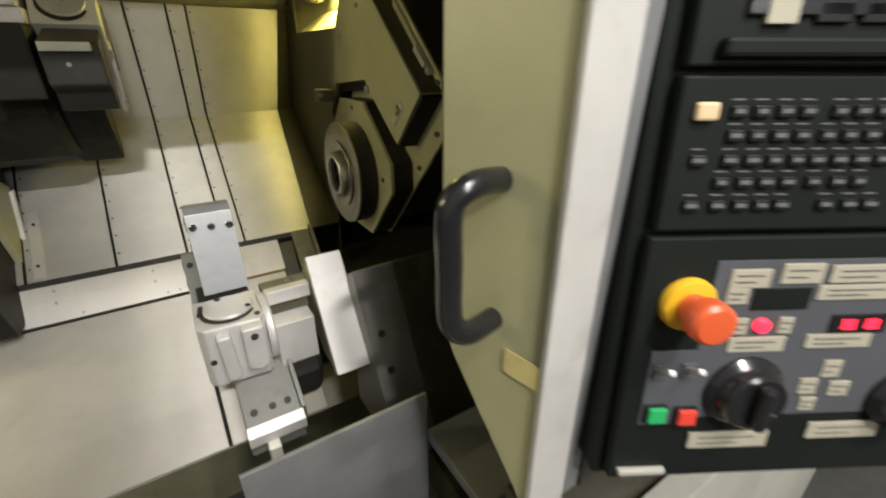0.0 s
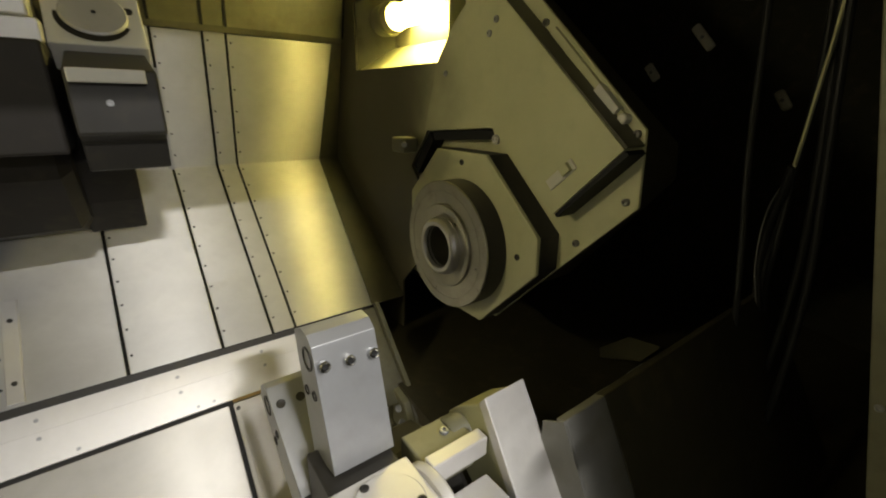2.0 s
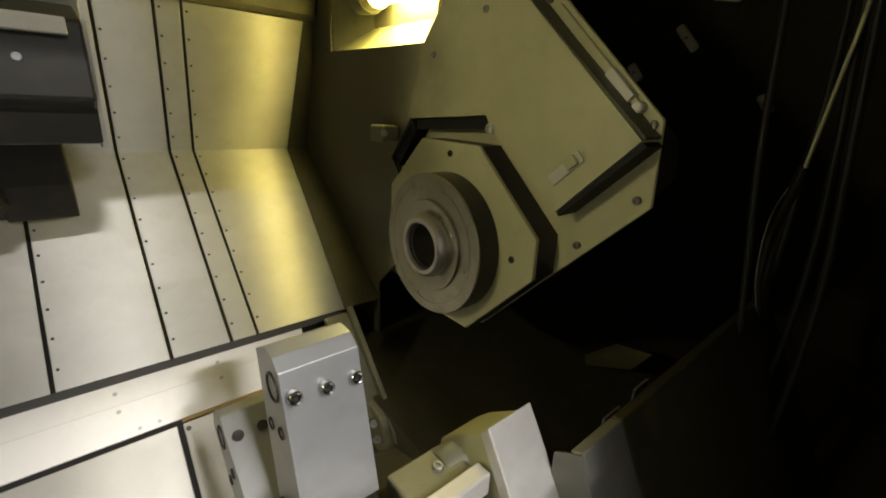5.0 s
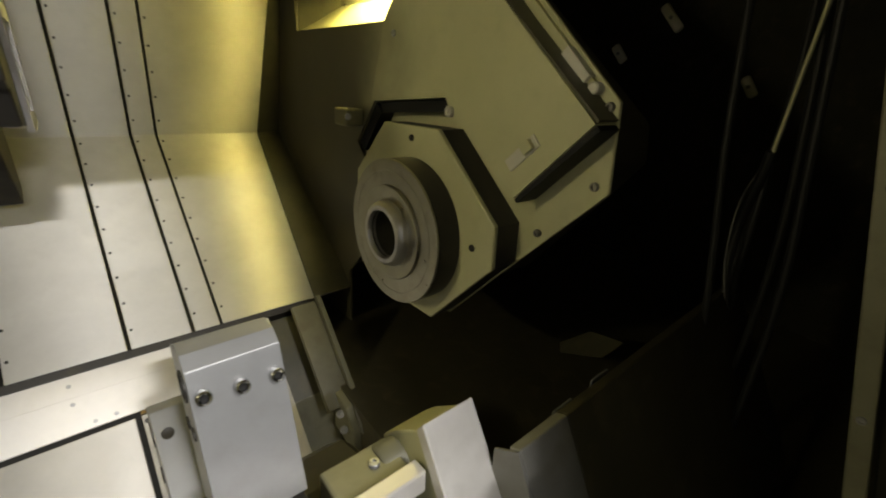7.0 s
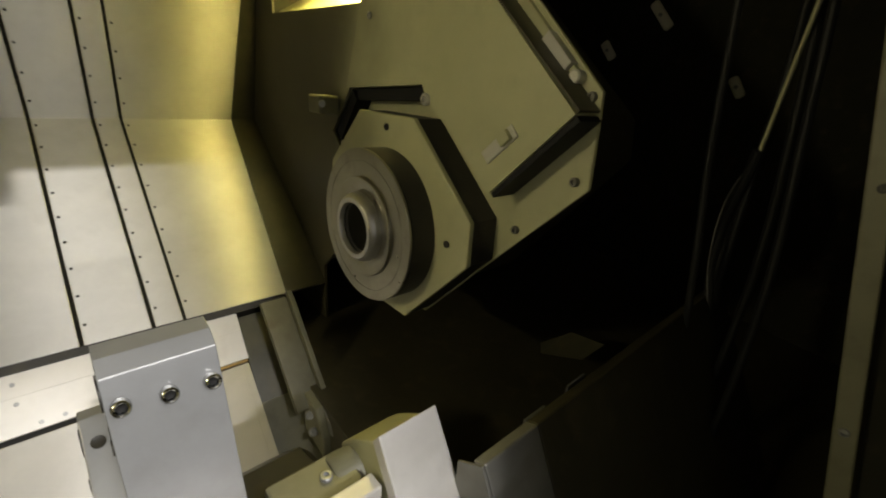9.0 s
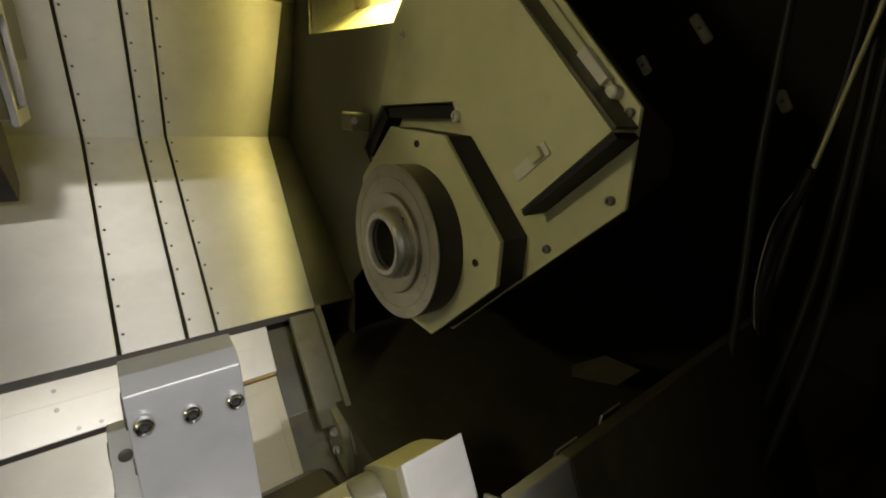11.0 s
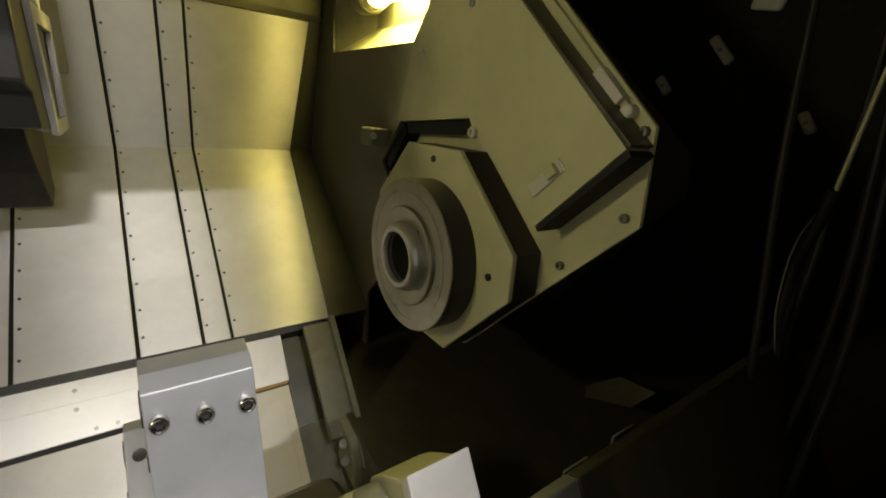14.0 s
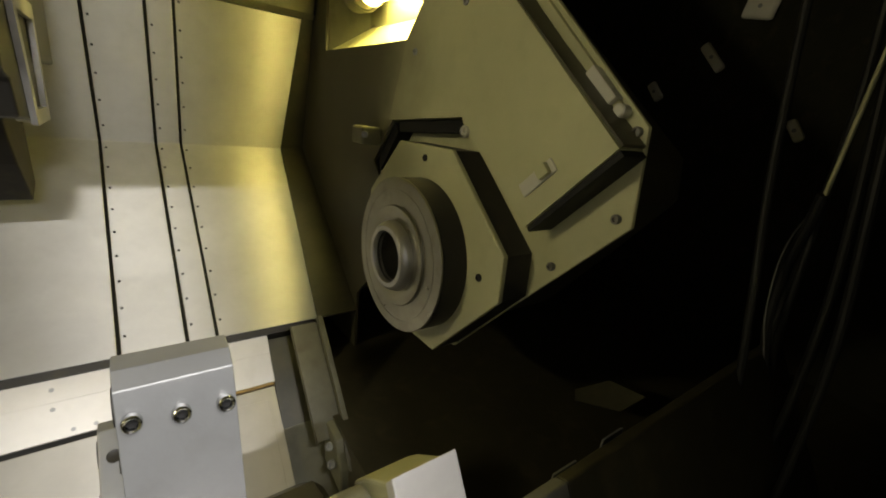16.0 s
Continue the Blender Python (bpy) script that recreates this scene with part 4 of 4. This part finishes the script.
dial2 = part("dial", lathe([(0.028, 0.001), (0.028, 0.006), (0.022, 0.012), (0.020, 0.022), (0, 0.024)], on_panel(0.215, -0.24), 32), BLACKGLOSS, console, "black rotary dial", True)
for u0, u1, v0, v1 in ((0.034, 0.066, -0.128, -0.112), (0.034, 0.052, -0.142, -0.128), (0.074, 0.108, -0.125, -0.108), (0.114, 0.175, -0.125, -0.110), (0.108, 0.175, -0.14, -0.127),
                       (0.046, 0.094, -0.187, -0.173), (0.046, 0.058, -0.170, -0.155), (0.084, 0.096, -0.170, -0.155), (0.112, 0.168, -0.185, -0.172), (0.033, 0.107, -0.290, -0.272), (0.143, 0.21, -0.283, -0.265),
                       (0.12, 0.136, -0.232, -0.216), (0.126, 0.14, -0.250, -0.236), (0.136, 0.152, -0.215, -0.198), (0.148, 0.166, -0.235, -0.22)):
    plate = cbox("label_plate", u0, u1, v0, v1, 0.002, IVORY, "ivory label plate", 0.0006, 0.0015)
    for k in range(2):
        w = (u1 - u0) * (0.7 - 0.2 * k)
        part("bar", local_box(on_panel(u0 + 0.12 * (u1 - u0) + w / 2, v1 - (v1 - v0) * (0.33 + 0.34 * k)), w, 0.0012, 0.0003, 0, 0.0036), PANELGREY, plate)
part("led", lathe([(0.0066, 0.001), (0.0066, 0.004), (0.0045, 0.0055), (0, 0.006)], on_panel(0.0702, -0.1622), 20), REDLED, console, "lit red indicator", True)
display = cbox("counter_window", 0.128, 0.176, -0.171, -0.154, 0.0022, BLACKGLOSS, "black counter window", 0.0005, 0.0015)
for k in range(2):
    u = 0.143 + 0.02 * k
    for du, dv, w, h in ((0, 0.0032, 0.011, 0.0026), (0, 0, 0.011, 0.0022), (0, -0.0032, 0.011, 0.0026)):
        part("digit_bar", local_box(on_panel(u + du, -0.1625 + dv), w, h, 0.0004, 0, 0.0038), REDLED, display)
cbox("lcd", 0.056, 0.104, -0.148, -0.129, 0.0016, PANELGREEN, "dark display window", 0.0005, 0.0015)
cbox("lip", -0.027, 0.017, -0.318, -0.312, 0.006, LABELSILVER, "bright lower lip")
